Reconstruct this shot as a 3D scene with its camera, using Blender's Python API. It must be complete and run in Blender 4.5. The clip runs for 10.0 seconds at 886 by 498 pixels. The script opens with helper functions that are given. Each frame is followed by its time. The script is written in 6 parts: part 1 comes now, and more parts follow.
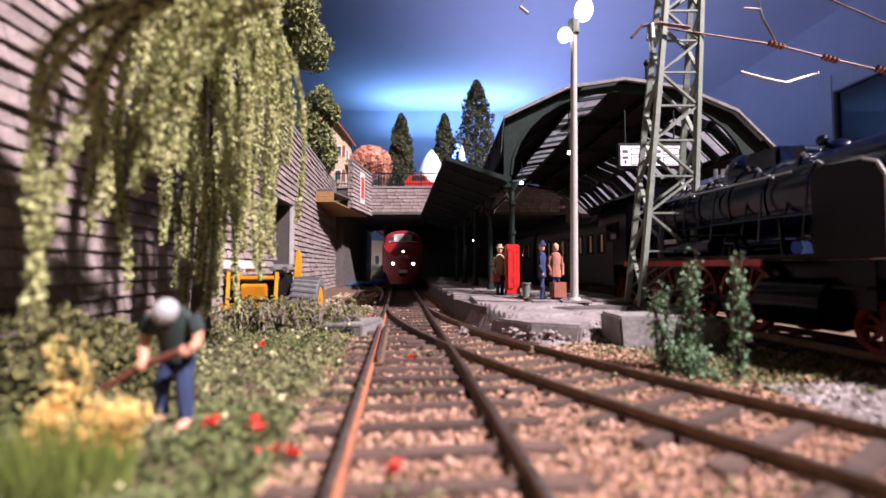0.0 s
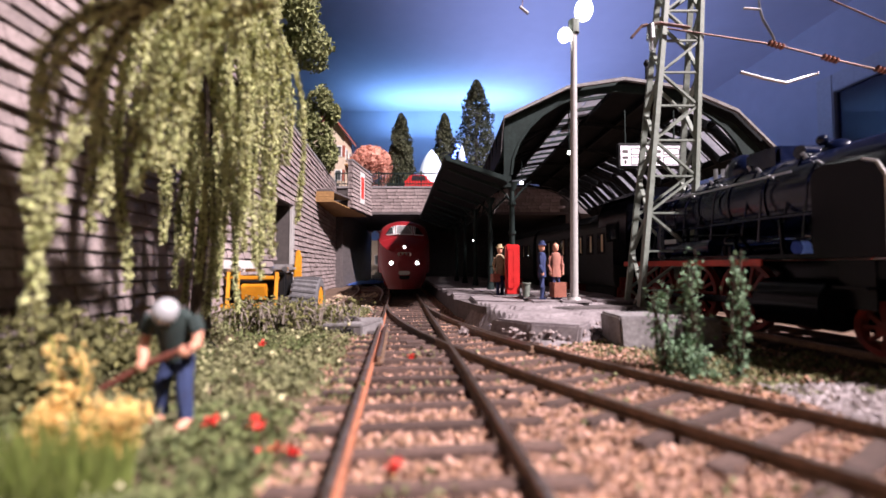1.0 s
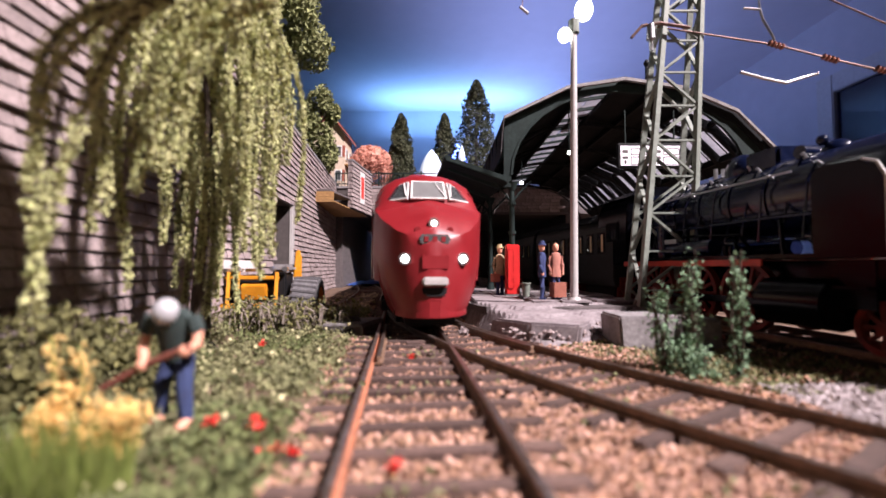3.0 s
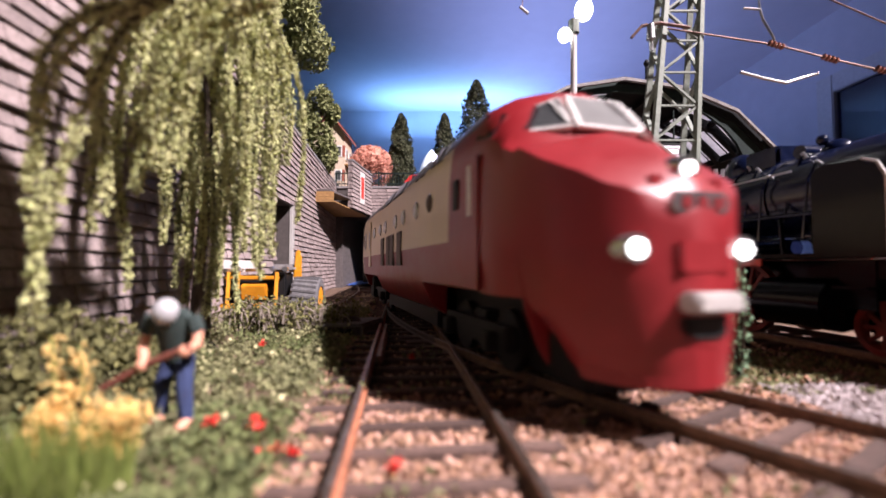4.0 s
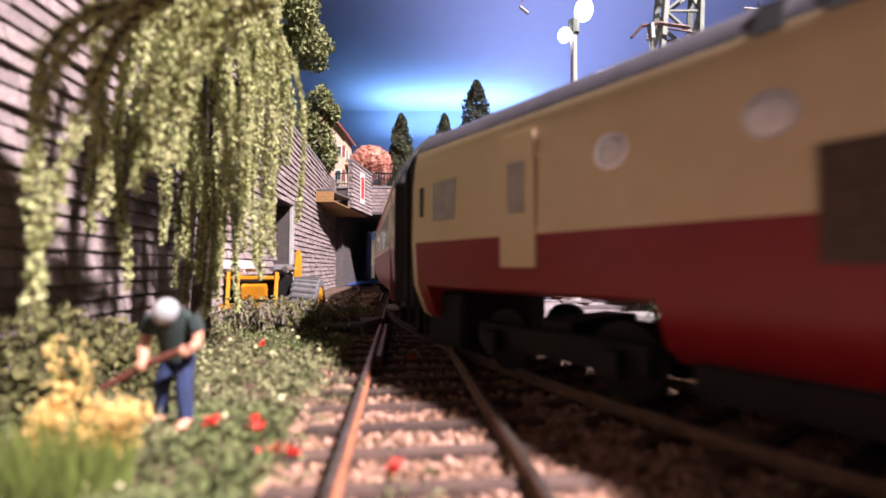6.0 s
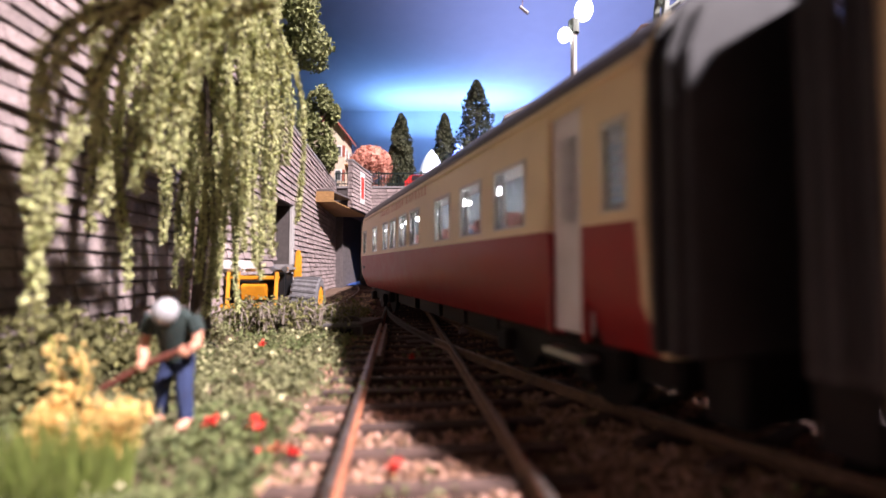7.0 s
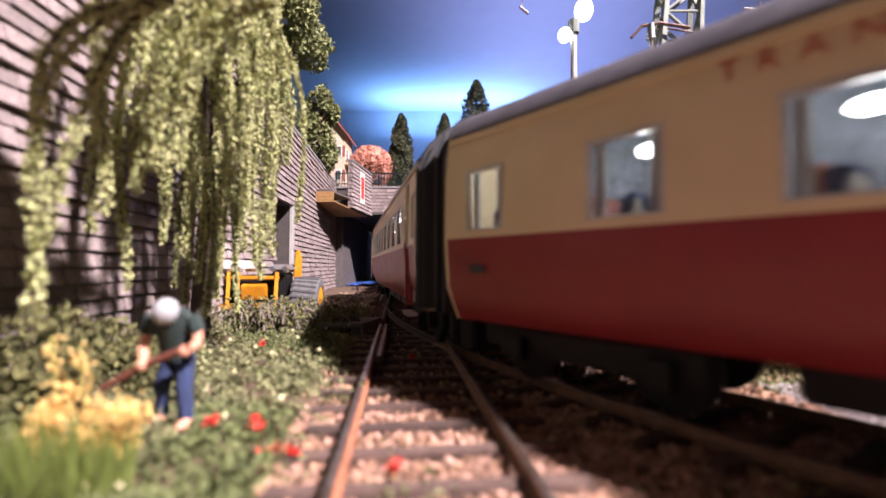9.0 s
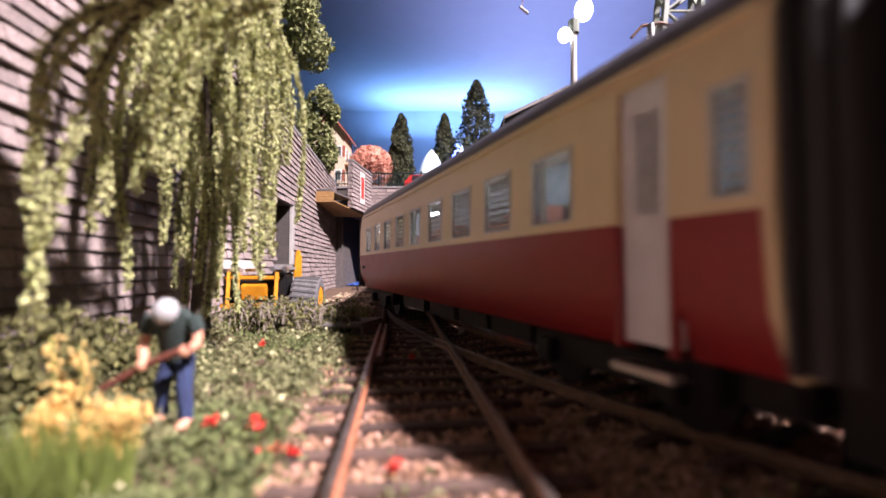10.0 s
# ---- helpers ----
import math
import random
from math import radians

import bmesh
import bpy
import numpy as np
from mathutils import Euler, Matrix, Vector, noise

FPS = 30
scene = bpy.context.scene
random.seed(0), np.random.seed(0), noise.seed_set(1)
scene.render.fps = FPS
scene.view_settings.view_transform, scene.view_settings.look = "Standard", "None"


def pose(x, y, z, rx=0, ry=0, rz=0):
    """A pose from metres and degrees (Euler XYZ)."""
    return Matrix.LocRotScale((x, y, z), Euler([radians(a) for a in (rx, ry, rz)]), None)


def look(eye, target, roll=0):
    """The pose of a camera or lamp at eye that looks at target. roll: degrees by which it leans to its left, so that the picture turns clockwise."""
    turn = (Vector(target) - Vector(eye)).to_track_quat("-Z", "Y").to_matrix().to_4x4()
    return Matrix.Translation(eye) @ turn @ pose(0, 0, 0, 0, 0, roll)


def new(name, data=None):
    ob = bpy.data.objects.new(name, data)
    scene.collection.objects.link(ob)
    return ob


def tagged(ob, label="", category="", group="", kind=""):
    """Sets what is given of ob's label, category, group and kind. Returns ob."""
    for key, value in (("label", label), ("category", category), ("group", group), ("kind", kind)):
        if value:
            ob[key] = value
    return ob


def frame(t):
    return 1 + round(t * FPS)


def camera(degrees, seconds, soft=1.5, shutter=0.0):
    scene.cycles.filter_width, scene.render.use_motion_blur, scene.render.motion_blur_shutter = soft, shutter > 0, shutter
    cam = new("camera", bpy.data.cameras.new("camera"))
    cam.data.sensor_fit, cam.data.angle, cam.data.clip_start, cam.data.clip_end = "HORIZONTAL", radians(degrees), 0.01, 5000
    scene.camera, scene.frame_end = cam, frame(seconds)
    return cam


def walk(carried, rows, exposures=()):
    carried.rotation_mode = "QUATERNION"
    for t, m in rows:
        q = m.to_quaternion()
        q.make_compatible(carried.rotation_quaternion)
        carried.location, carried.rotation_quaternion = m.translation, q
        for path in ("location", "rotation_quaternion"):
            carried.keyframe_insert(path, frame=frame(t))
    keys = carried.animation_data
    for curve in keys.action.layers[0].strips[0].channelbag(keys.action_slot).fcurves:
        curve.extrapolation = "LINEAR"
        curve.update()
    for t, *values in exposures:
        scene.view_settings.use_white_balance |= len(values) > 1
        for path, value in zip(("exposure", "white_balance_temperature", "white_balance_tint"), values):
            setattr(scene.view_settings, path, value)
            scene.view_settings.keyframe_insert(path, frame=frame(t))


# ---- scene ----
# A model railway in scale 1:87; lengths below are in millimetres and S turns them into metres.
S = 0.001
RND = random.Random(7)

# ---- camera ----
cam = camera(92.8, 10.0, soft=1.5, shutter=0.45)
cam.data.dof.use_dof = True
cam.data.dof.focus_distance = 0.21
cam.data.dof.aperture_fstop = 17.0
EYE = pose(0, 0, 17.6 * S, 92.34, 0, 0)
walk(cam, [(0.0, EYE), (10.0, EYE)], [(0.0, 0.0), (3.7, 0.0), (4.2, 0.15), (4.8, 0.28), (7.0, 0.28), (10.0, 0.28)])

# ---- light ----
world = bpy.data.worlds.new("room_air")
scene.world = world
world.use_nodes = True
world.node_tree.nodes["Background"].inputs["Color"].default_value = (0.35, 0.42, 0.8, 1)
world.node_tree.nodes["Background"].inputs["Strength"].default_value = 0.004


def lamp(name, kind, place, target, watts, colour, size):
    data = bpy.data.lights.new(name, kind)
    data.energy, data.color = watts, colour
    if kind == "AREA":
        data.size = size
    else:
        data.shadow_soft_size = size
    ob = new(name, data)
    ob.matrix_basis = look([a * S for a in place], [a * S for a in target])
    return ob


# the layout's work lamp, above and behind the viewer, and the blue strip lights hidden behind the garden
key = lamp("room_spot", "SPOT", (600, -300, 800), (0, 130, 0), 163, (1.0, 0.865, 0.91), 0.03)
key.data.spot_size, key.data.spot_blend = radians(46), 0.5
cove = lamp("cove_light", "AREA", (40, 2420, 745), (40, 2372, 1000), 4.8, (0.2, 0.44, 1.0), 0.85)
cove.data.shape, cove.data.size_y, cove.data.spread = "RECTANGLE", 0.1, radians(165)
strip = lamp("strip_light", "AREA", (400, 1950, 330), (600, 1910, 1000), 6.4, (0.37, 0.44, 1.0), 2.2)
strip.data.shape, strip.data.size_y, strip.data.spread = "RECTANGLE", 0.6, radians(135)


# ---- mesh helpers ----
class Shape:
    def __init__(self):
        self.v, self.f, self.i, self.m = [], [], [], 0

    def add(self, verts, faces):
        n = len(self.v)
        self.v += [tuple(p) for p in verts]
        self.f += [tuple(n + k for k in face) for face in faces]
        self.i += [self.m] * len(faces)
        return self

    def box(self, x0, x1, y0, y1, z0, z1):
        v = [(x, y, z) for z in (z0, z1) for y in (y0, y1) for x in (x0, x1)]
        return self.add(v, [(0, 2, 3, 1), (4, 5, 7, 6), (0, 1, 5, 4), (2, 6, 7, 3), (0, 4, 6, 2), (1, 3, 7, 5)])

    def beam(self, p, q, w, h=None):
        p, q = Vector(p), Vector(q)
        h = w if h is None else h
        d = (q - p).normalized()
        a = d.cross(Vector((0, 0, 1)))
        a = Vector((1, 0, 0)) if a.length < 1e-4 else a.normalized()
        b = d.cross(a)
        v = [e + a * w / 2 * i + b * h / 2 * j for e in (p, q) for i, j in ((-1, -1), (1, -1), (1, 1), (-1, 1))]
        return self.add(v, [(3, 2, 1, 0), (4, 5, 6, 7), (0, 1, 5, 4), (1, 2, 6, 5), (2, 3, 7, 6), (3, 0, 4, 7)])

    def tube(self, p, q, r0, r1=None, n=10):
        p, q = Vector(p), Vector(q)
        r1 = r0 if r1 is None else r1
        turn = (q - p).to_track_quat("Z", "Y")
        v = [e + turn @ Vector((r * math.cos(6.2832 * k / n), r * math.sin(6.2832 * k / n), 0)) for e, r in ((p, r0), (q, r1)) for k in range(n)]
        f = [(k, (k + 1) % n, n + (k + 1) % n, n + k) for k in range(n)]
        return self.add(v, f + [tuple(range(n - 1, -1, -1)), tuple(range(n, 2 * n))])

    def loft(self, rings, closed=True, caps=True):
        n = len(rings[0])
        f = []
        for a in range(len(rings) - 1):
            for k in range(n if closed else n - 1):
                j = (k + 1) % n
                f.append((a * n + k, a * n + j, (a + 1) * n + j, (a + 1) * n + k))
        if caps:
            f += [tuple(range(n - 1, -1, -1)), tuple(range((len(rings) - 1) * n, len(rings) * n))]
        return self.add([p for r in rings for p in r], f)

    def path(self, pts, r, n=6, r1=None):
        rings = []
        for k, p in enumerate(pts):
            d = (Vector(pts[min(k + 1, len(pts) - 1)]) - Vector(pts[max(k - 1, 0)])).normalized()
            turn = d.to_track_quat("Z", "Y")
            rr = r if r1 is None else r + (r1 - r) * k / (len(pts) - 1)
            rings.append([Vector(p) + turn @ Vector((rr * math.cos(6.2832 * j / n), rr * math.sin(6.2832 * j / n), 0)) for j in range(n)])
        return self.loft(rings)

    def ball(self, c, rx, ry=None, rz=None, nu=10, nv=7, rough=0.0):
        ry, rz = rx if ry is None else ry, rx if rz is None else rz
        rings = []
        for a in range(nv + 1):
            th = math.pi * (a + 0.04) / (nv + 0.08)
            row = []
            for b in range(nu):
                k = 1 + rough * (RND.random() - 0.5)
                row.append((c[0] + k * rx * math.sin(th) * math.cos(6.2832 * b / nu), c[1] + k * ry * math.sin(th) * math.sin(6.2832 * b / nu), c[2] - k * rz * math.cos(th)))
            rings.append(row)
        return self.loft(rings)

    def rock(self, c, s):
        v = []
        for d in ((1, 0, 0), (0, 1, 0), (-1, 0, 0), (0, -1, 0), (0, 0, 0.8), (0, 0, -0.8)):
            k = s * RND.uniform(0.6, 1.2)
            v.append((c[0] + d[0] * k + RND.uniform(-0.3, 0.3) * s, c[1] + d[1] * k + RND.uniform(-0.3, 0.3) * s, c[2] + d[2] * k))
        return self.add(v, [(0, 1, 4), (1, 2, 4), (2, 3, 4), (3, 0, 4), (1, 0, 5), (2, 1, 5), (3, 2, 5), (0, 3, 5)])

    def leaf(self, c, s, long=1.6):
        a = Vector((RND.gauss(0, 1), RND.gauss(0, 1), RND.gauss(0, 1))).normalized()
        b = a.cross(Vector((RND.gauss(0, 1), RND.gauss(0, 1), RND.gauss(0, 1)))).normalized()
        c = Vector(c)
        n = a.cross(b) * s * 0.3
        return self.add([c - a * s * long / 2, c + b * s / 2 + n, c + a * s * long / 2, c - b * s / 2 + n], [(0, 1, 2, 3)])

    def prism(self, pts, axis, a, b):
        """pts in the plane across the axis ('x': y, z; 'y': x, z; 'z': x, y)."""
        def at(p, k):
            return {"x": (k, p[0], p[1]), "y": (p[0], k, p[1]), "z": (p[0], p[1], k)}[axis]
        return self.loft([[at(p, a) for p in pts], [at(p, b) for p in pts]])


def meshed(name, shape, mats, bevel=0.0, smooth=False):
    data = bpy.data.meshes.new(name)
    data.from_pydata([(p[0] * S, p[1] * S, p[2] * S) for p in shape.v], [], shape.f)
    data.polygons.foreach_set("material_index", shape.i)
    for m in mats if isinstance(mats, (list, tuple)) else [mats]:
        data.materials.append(m)
    bm = bmesh.new()
    bm.from_mesh(data)
    if len(bm.faces) < 20000:
        bmesh.ops.recalc_face_normals(bm, faces=bm.faces)
    if bevel:
        sharp = [e for e in bm.edges if len(e.link_faces) == 2 and e.calc_face_angle(0) > 0.5]
        bmesh.ops.bevel(bm, geom=sharp, offset=bevel * S, segments=2, affect="EDGES", clamp_overlap=True)
    if smooth:
        for face in bm.faces:
            face.smooth = True
        for e in bm.edges:
            e.smooth = not (len(e.link_faces) == 2 and e.calc_face_angle(0) > 0.65)
    bm.to_mesh(data)
    bm.free()
    return data


def part(name, shape, material, parent=None, label="", bevel=0.0, smooth=False, at=None):
    ob = new(name, shape if isinstance(shape, bpy.types.Mesh) else meshed(name, shape, material, bevel, smooth))
    if parent is not None:
        ob.parent = parent
    if at is not None:
        ob.matrix_basis = at
    return tagged(ob, label)


def P(x, y, z=0, rx=0, ry=0, rz=0):
    return pose(x * S, y * S, z * S, rx, ry, rz)


def thing(name, at, label, category, group="", kind=""):
    ob = new(name)
    ob.matrix_basis = at
    ob.empty_display_size = 0.01
    return tagged(ob, label, category, group, kind)


# ---- materials ----
def mat(name, c1, c2=None, scale=0.3, rough=0.7, metal=0.0, bump=0.15, vary=0.0, island=0.0, fine=4.0, translucent=0.0, coat=0.0, glow=None):
    """Two-scale noise between c1 and c2; scale in cycles per mm; vary: by object; island: by loose piece."""
    m = bpy.data.materials.new(name)
    m.use_nodes = True
    t = m.node_tree
    b = t.nodes["Principled BSDF"]
    def add(kind, **kw):
        n = t.nodes.new(kind)
        for key, value in kw.items():
            n.inputs[key].default_value = value
        return n
    if glow:
        b.inputs["Base Color"].default_value = (*c1, 1)
        b.inputs["Emission Color"].default_value = (*c1, 1)
        b.inputs["Emission Strength"].default_value = glow
        return m
    c2 = c2 or tuple(0.72 * k for k in c1)
    co = add("ShaderNodeTexCoord")
    n1 = add("ShaderNodeTexNoise", Scale=scale * 1000, Detail=6.0, Roughness=0.6)
    n2 = add("ShaderNodeTexNoise", Scale=scale * fine * 1000, Detail=4.0, Roughness=0.65)
    for n in (n1, n2):
        t.links.new(co.outputs["Object"], n.inputs["Vector"])
    mixf = add("ShaderNodeMath")
    mixf.operation = "MULTIPLY_ADD"
    mixf.inputs[1].default_value = 0.45
    t.links.new(n2.outputs["Fac"], mixf.inputs[0])
    half = add("ShaderNodeMath")
    half.operation = "MULTIPLY"
    half.inputs[1].default_value = 0.6
    t.links.new(n1.outputs["Fac"], half.inputs[0])
    t.links.new(half.outputs[0], mixf.inputs[2])
    ramp = add("ShaderNodeValToRGB")
    ramp.color_ramp.elements[0].position, ramp.color_ramp.elements[1].position = 0.38, 0.68
    ramp.color_ramp.elements[0].color, ramp.color_ramp.elements[1].color = (*c2, 1), (*c1, 1)
    t.links.new(mixf.outputs[0], ramp.inputs["Fac"])
    out = ramp.outputs["Color"]
    if vary or island:
        src = add("ShaderNodeObjectInfo").outputs["Random"] if vary else add("ShaderNodeNewGeometry").outputs["Random Per Island"]
        k = vary or island
        rng = add("ShaderNodeMapRange")
        rng.inputs["To Min"].default_value, rng.inputs["To Max"].default_value = 1 - k, 1 + k
        t.links.new(src, rng.inputs["Value"])
        hsv = add("ShaderNodeHueSaturation")
        t.links.new(rng.outputs["Result"], hsv.inputs["Value"])
        t.links.new(out, hsv.inputs["Color"])
        out = hsv.outputs["Color"]
    t.links.new(out, b.inputs["Base Color"])
    rr = add("ShaderNodeMapRange")
    rr.inputs["To Min"].default_value, rr.inputs["To Max"].default_value = max(0.03, rough - 0.12), min(1, rough + 0.12)
    t.links.new(n2.outputs["Fac"], rr.inputs["Value"])
    t.links.new(rr.outputs["Result"], b.inputs["Roughness"])
    b.inputs["Metallic"].default_value = metal
    b.inputs["Coat Weight"].default_value = coat
    if bump:
        bp = add("ShaderNodeBump", Strength=bump, Distance=0.3 * S)
        t.links.new(mixf.outputs[0], bp.inputs["Height"])
        t.links.new(bp.outputs["Normal"], b.inputs["Normal"])
    if translucent:
        tr = add("ShaderNodeBsdfTranslucent")
        t.links.new(out, tr.inputs["Color"])
        mx = add("ShaderNodeMixShader", Fac=translucent)
        t.links.new(b.outputs[0], mx.inputs[1])
        t.links.new(tr.outputs[0], mx.inputs[2])
        t.links.new(mx.outputs[0], t.nodes["Material Output"].inputs["Surface"])
    return m


def glass(name, colour, rough=0.05, alpha=0.35):
    m = bpy.data.materials.new(name)
    m.use_nodes = True
    b = m.node_tree.nodes["Principled BSDF"]
    b.inputs["Base Color"].default_value = (*colour, 1)
    b.inputs["Roughness"].default_value = rough
    b.inputs["IOR"].default_value = 1.45
    b.inputs["Alpha"].default_value = alpha
    return m


PAINT_WHITE = mat("room_paint", (0.72, 0.72, 0.76), (0.66, 0.66, 0.7), 0.004, 0.9, bump=0.02)
CEIL_PAINT = mat("ceiling_paint", (0.82, 0.80, 0.84), (0.78, 0.76, 0.80), 0.004, 0.9, bump=0.02)
# for unseen room surfaces, made dark to cut bounce light
DARK_UNSEEN = mat("dark_unseen_room", (0.17, 0.13, 0.11), (0.11, 0.08, 0.07), 0.01, 0.6)
FLOOR_WOOD = mat("floor_wood", (0.2, 0.13, 0.08), (0.14, 0.09, 0.06), 0.01, 0.6)
SOIL = mat("soil", (0.2000, 0.1250, 0.0850), (0.0900, 0.0575, 0.0375), 0.25, 0.95, bump=0.8)
BALLAST = mat("ballast_stone", (0.56, 0.33, 0.21), (0.24, 0.13, 0.085), 0.6, 0.9, bump=0.5, island=0.5)
BALLAST_PINK = mat("ballast_pink", (0.68, 0.43, 0.34), (0.42, 0.24, 0.18), 0.6, 0.9, bump=0.5, island=0.35)
BALLAST_BROWN = mat("ballast_brown", (0.24, 0.13, 0.085), (0.11, 0.065, 0.045), 0.6, 0.9, bump=0.5, island=0.4)
PALE_BALLAST = mat("pale_ballast", (0.52, 0.46, 0.46), (0.33, 0.28, 0.28), 0.6, 0.9, bump=0.5, island=0.3)
SLEEPER = mat("sleeper_wood", (0.13, 0.08, 0.065), (0.055, 0.034, 0.028), 0.5, 0.85, bump=0.5, vary=0.3)
RAIL_RUST = mat("rail_rust", (0.27, 0.165, 0.105), (0.12, 0.075, 0.05), 0.35, 0.65, metal=0.2, bump=0.3)
RAIL_ORANGE = mat("rail_orange", (0.50, 0.19, 0.10), (0.26, 0.11, 0.065), 0.3, 0.65, metal=0.1, bump=0.3)
RAIL_TOP = mat("rail_top", (0.42, 0.36, 0.33), (0.22, 0.15, 0.11), 0.25, 0.3, metal=0.85, bump=0.05)
BRICK = mat("wall_stone", (0.36, 0.29, 0.28), (0.20, 0.16, 0.155), 0.5, 0.9, bump=0.5, vary=0.22)
BRICK_REST = mat("wall_stone_rest", (0.36, 0.29, 0.28), (0.20, 0.16, 0.155), 0.5, 0.9, bump=0.5, island=0.22)
MORTAR = mat("mortar", (0.09, 0.075, 0.072), (0.05, 0.042, 0.04), 0.4, 0.95)
CONCRETE = mat("concrete", (0.28, 0.265, 0.265), (0.15, 0.135, 0.135), 0.25, 0.9, bump=0.5)
SLAB = mat("platform_slab", (0.29, 0.255, 0.26), (0.15, 0.125, 0.13), 0.25, 0.9, bump=0.7)
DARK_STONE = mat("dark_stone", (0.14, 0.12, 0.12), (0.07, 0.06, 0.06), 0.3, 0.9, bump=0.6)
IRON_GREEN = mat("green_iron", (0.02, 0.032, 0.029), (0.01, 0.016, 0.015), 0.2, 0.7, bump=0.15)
MAST_GREEN = mat("mast_paint", (0.22, 0.25, 0.21), (0.13, 0.15, 0.125), 0.3, 0.6, bump=0.2)
# near-black: the shade under hall roof and canopy is put into this colour
ROOF_DARK = mat("roof_shade_black", (0.012, 0.013, 0.014), (0.006, 0.007, 0.008), 0.2, 0.85, bump=0.3)
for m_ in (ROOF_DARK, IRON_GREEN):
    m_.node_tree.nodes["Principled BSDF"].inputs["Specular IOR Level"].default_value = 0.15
PANE_MILK = mat("milky_pane", (0.72, 0.72, 0.76), (0.52, 0.52, 0.56), 0.15, 0.5, bump=0.1, translucent=0.6)
PORTHOLE = mat("porthole_glass", (0.85, 0.85, 0.88), (0.6, 0.62, 0.66), 0.4, 0.12, bump=0.05, coat=0.6)
RED = mat("train_red", (0.225, 0.010, 0.015), (0.19, 0.008, 0.012), 0.05, 0.44, bump=0.03, coat=0.06)
CREAM = mat("train_cream", (0.66, 0.53, 0.34), (0.60, 0.48, 0.30), 0.05, 0.4, bump=0.03, coat=0.1)
ROOF_GREY = mat("train_roof", (0.13, 0.12, 0.14), (0.08, 0.075, 0.09), 0.1, 0.5, bump=0.08)
BLACK = mat("black_plastic", (0.010, 0.010, 0.011), (0.005, 0.005, 0.006), 0.3, 0.65, bump=0.1)
BLACK.node_tree.nodes["Principled BSDF"].inputs["Specular IOR Level"].default_value = 0.3
RUBBER = mat("bellows_rubber", (0.032, 0.032, 0.037), (0.019, 0.019, 0.022), 0.3, 0.7, bump=0.2)
STEEL = mat("steel", (0.5, 0.5, 0.52), (0.35, 0.35, 0.36), 0.3, 0.35, metal=0.9, bump=0.05)
WINDOW = glass("train_window", (0.03, 0.035, 0.04), 0.05, 0.72)
CAB_GLASS = glass("cab_glass", (0.03, 0.035, 0.04), 0.05, 0.55)
CLEAR = glass("clear_glass", (0.03, 0.035, 0.04), 0.04, 0.22)
GRILLE_GREY = mat("grille_grey", (0.035, 0.033, 0.038), (0.02, 0.019, 0.022), 0.4, 0.6, bump=0.2)
GRILLE = mat("grille_dark", (0.10, 0.065, 0.045), (0.06, 0.04, 0.03), 0.6, 0.6, bump=0.4)
CHROME_RIM = mat("bright_rim", (0.75, 0.75, 0.76), (0.6, 0.6, 0.62), 0.3, 0.2, metal=0.9, bump=0)
WHITE_GLOW = mat("lamp_glow", (1.0, 0.98, 1.0), glow=9.0)
COACH_GLOW = mat("coach_light", (0.85, 0.93, 1.0), glow=17.0)
BULB_GLOW = mat("bulb_glow", (0.92, 0.96, 1.0), glow=34.0)
SOFT_WHITE = mat("white_plastic", (0.75, 0.74, 0.72), (0.62, 0.6, 0.58), 0.1, 0.5, bump=0.05)
FRAME_GREY = mat("frame_grey", (0.52, 0.49, 0.46), (0.42, 0.4, 0.38), 0.2, 0.4, metal=0.4, bump=0.03)
DOOR_GREY = mat("door_grey", (0.66, 0.65, 0.68), (0.56, 0.55, 0.58), 0.1, 0.45, bump=0.05)
WILLOW = mat("willow_leaf", (0.56, 0.55, 0.29), (0.33, 0.36, 0.14), 0.3, 0.85, bump=0.1, island=0.25, translucent=0.06)
TREE_LEAF = mat("tree_leaf", (0.30, 0.31, 0.14), (0.13, 0.15, 0.055), 0.3, 0.85, bump=0.1, island=0.4, translucent=0.15)
LEAF_DARK = mat("leaf_dark", (0.10, 0.11, 0.055), (0.045, 0.05, 0.028), 0.3, 0.9, bump=0.1, island=0.4, translucent=0.1)
IVY = mat("ivy_leaf", (0.2970, 0.4320, 0.2565), (0.0945, 0.1890, 0.1080), 0.3, 0.8, bump=0.1, island=0.4, translucent=0.15)
HERB = mat("herb_leaf", (0.30, 0.29, 0.15), (0.13, 0.14, 0.06), 0.2, 0.9, bump=0.1, island=0.45, translucent=0.2)
HERB_GREEN = mat("herb_green", (0.20, 0.22, 0.09), (0.09, 0.115, 0.04), 0.2, 0.9, bump=0.1, island=0.45, translucent=0.2)
GRASS = mat("grass_blade", (0.36, 0.42, 0.12), (0.22, 0.29, 0.07), 0.2, 0.8, bump=0, island=0.3, translucent=0.3)
BARK = mat("bark", (0.09, 0.065, 0.045), (0.04, 0.03, 0.022), 0.5, 0.95, bump=0.8)
YELLOW_FLOWER = mat("yellow_flower", (0.90, 0.66, 0.27), (0.72, 0.45, 0.13), 0.3, 0.8, bump=0.1, island=0.3, translucent=0.2)
POPPY = mat("poppy", (0.75, 0.05, 0.035), (0.55, 0.03, 0.02), 0.3, 0.7, bump=0.1, island=0.2)
PALE_FLOWER = mat("pale_flower", (0.75, 0.7, 0.42), (0.6, 0.55, 0.3), 0.3, 0.8, bump=0.1, island=0.2)
PINK_BUSH = mat("blossom", (0.62, 0.30, 0.22), (0.45, 0.18, 0.13), 0.4, 0.9, bump=0.3, island=0.25)
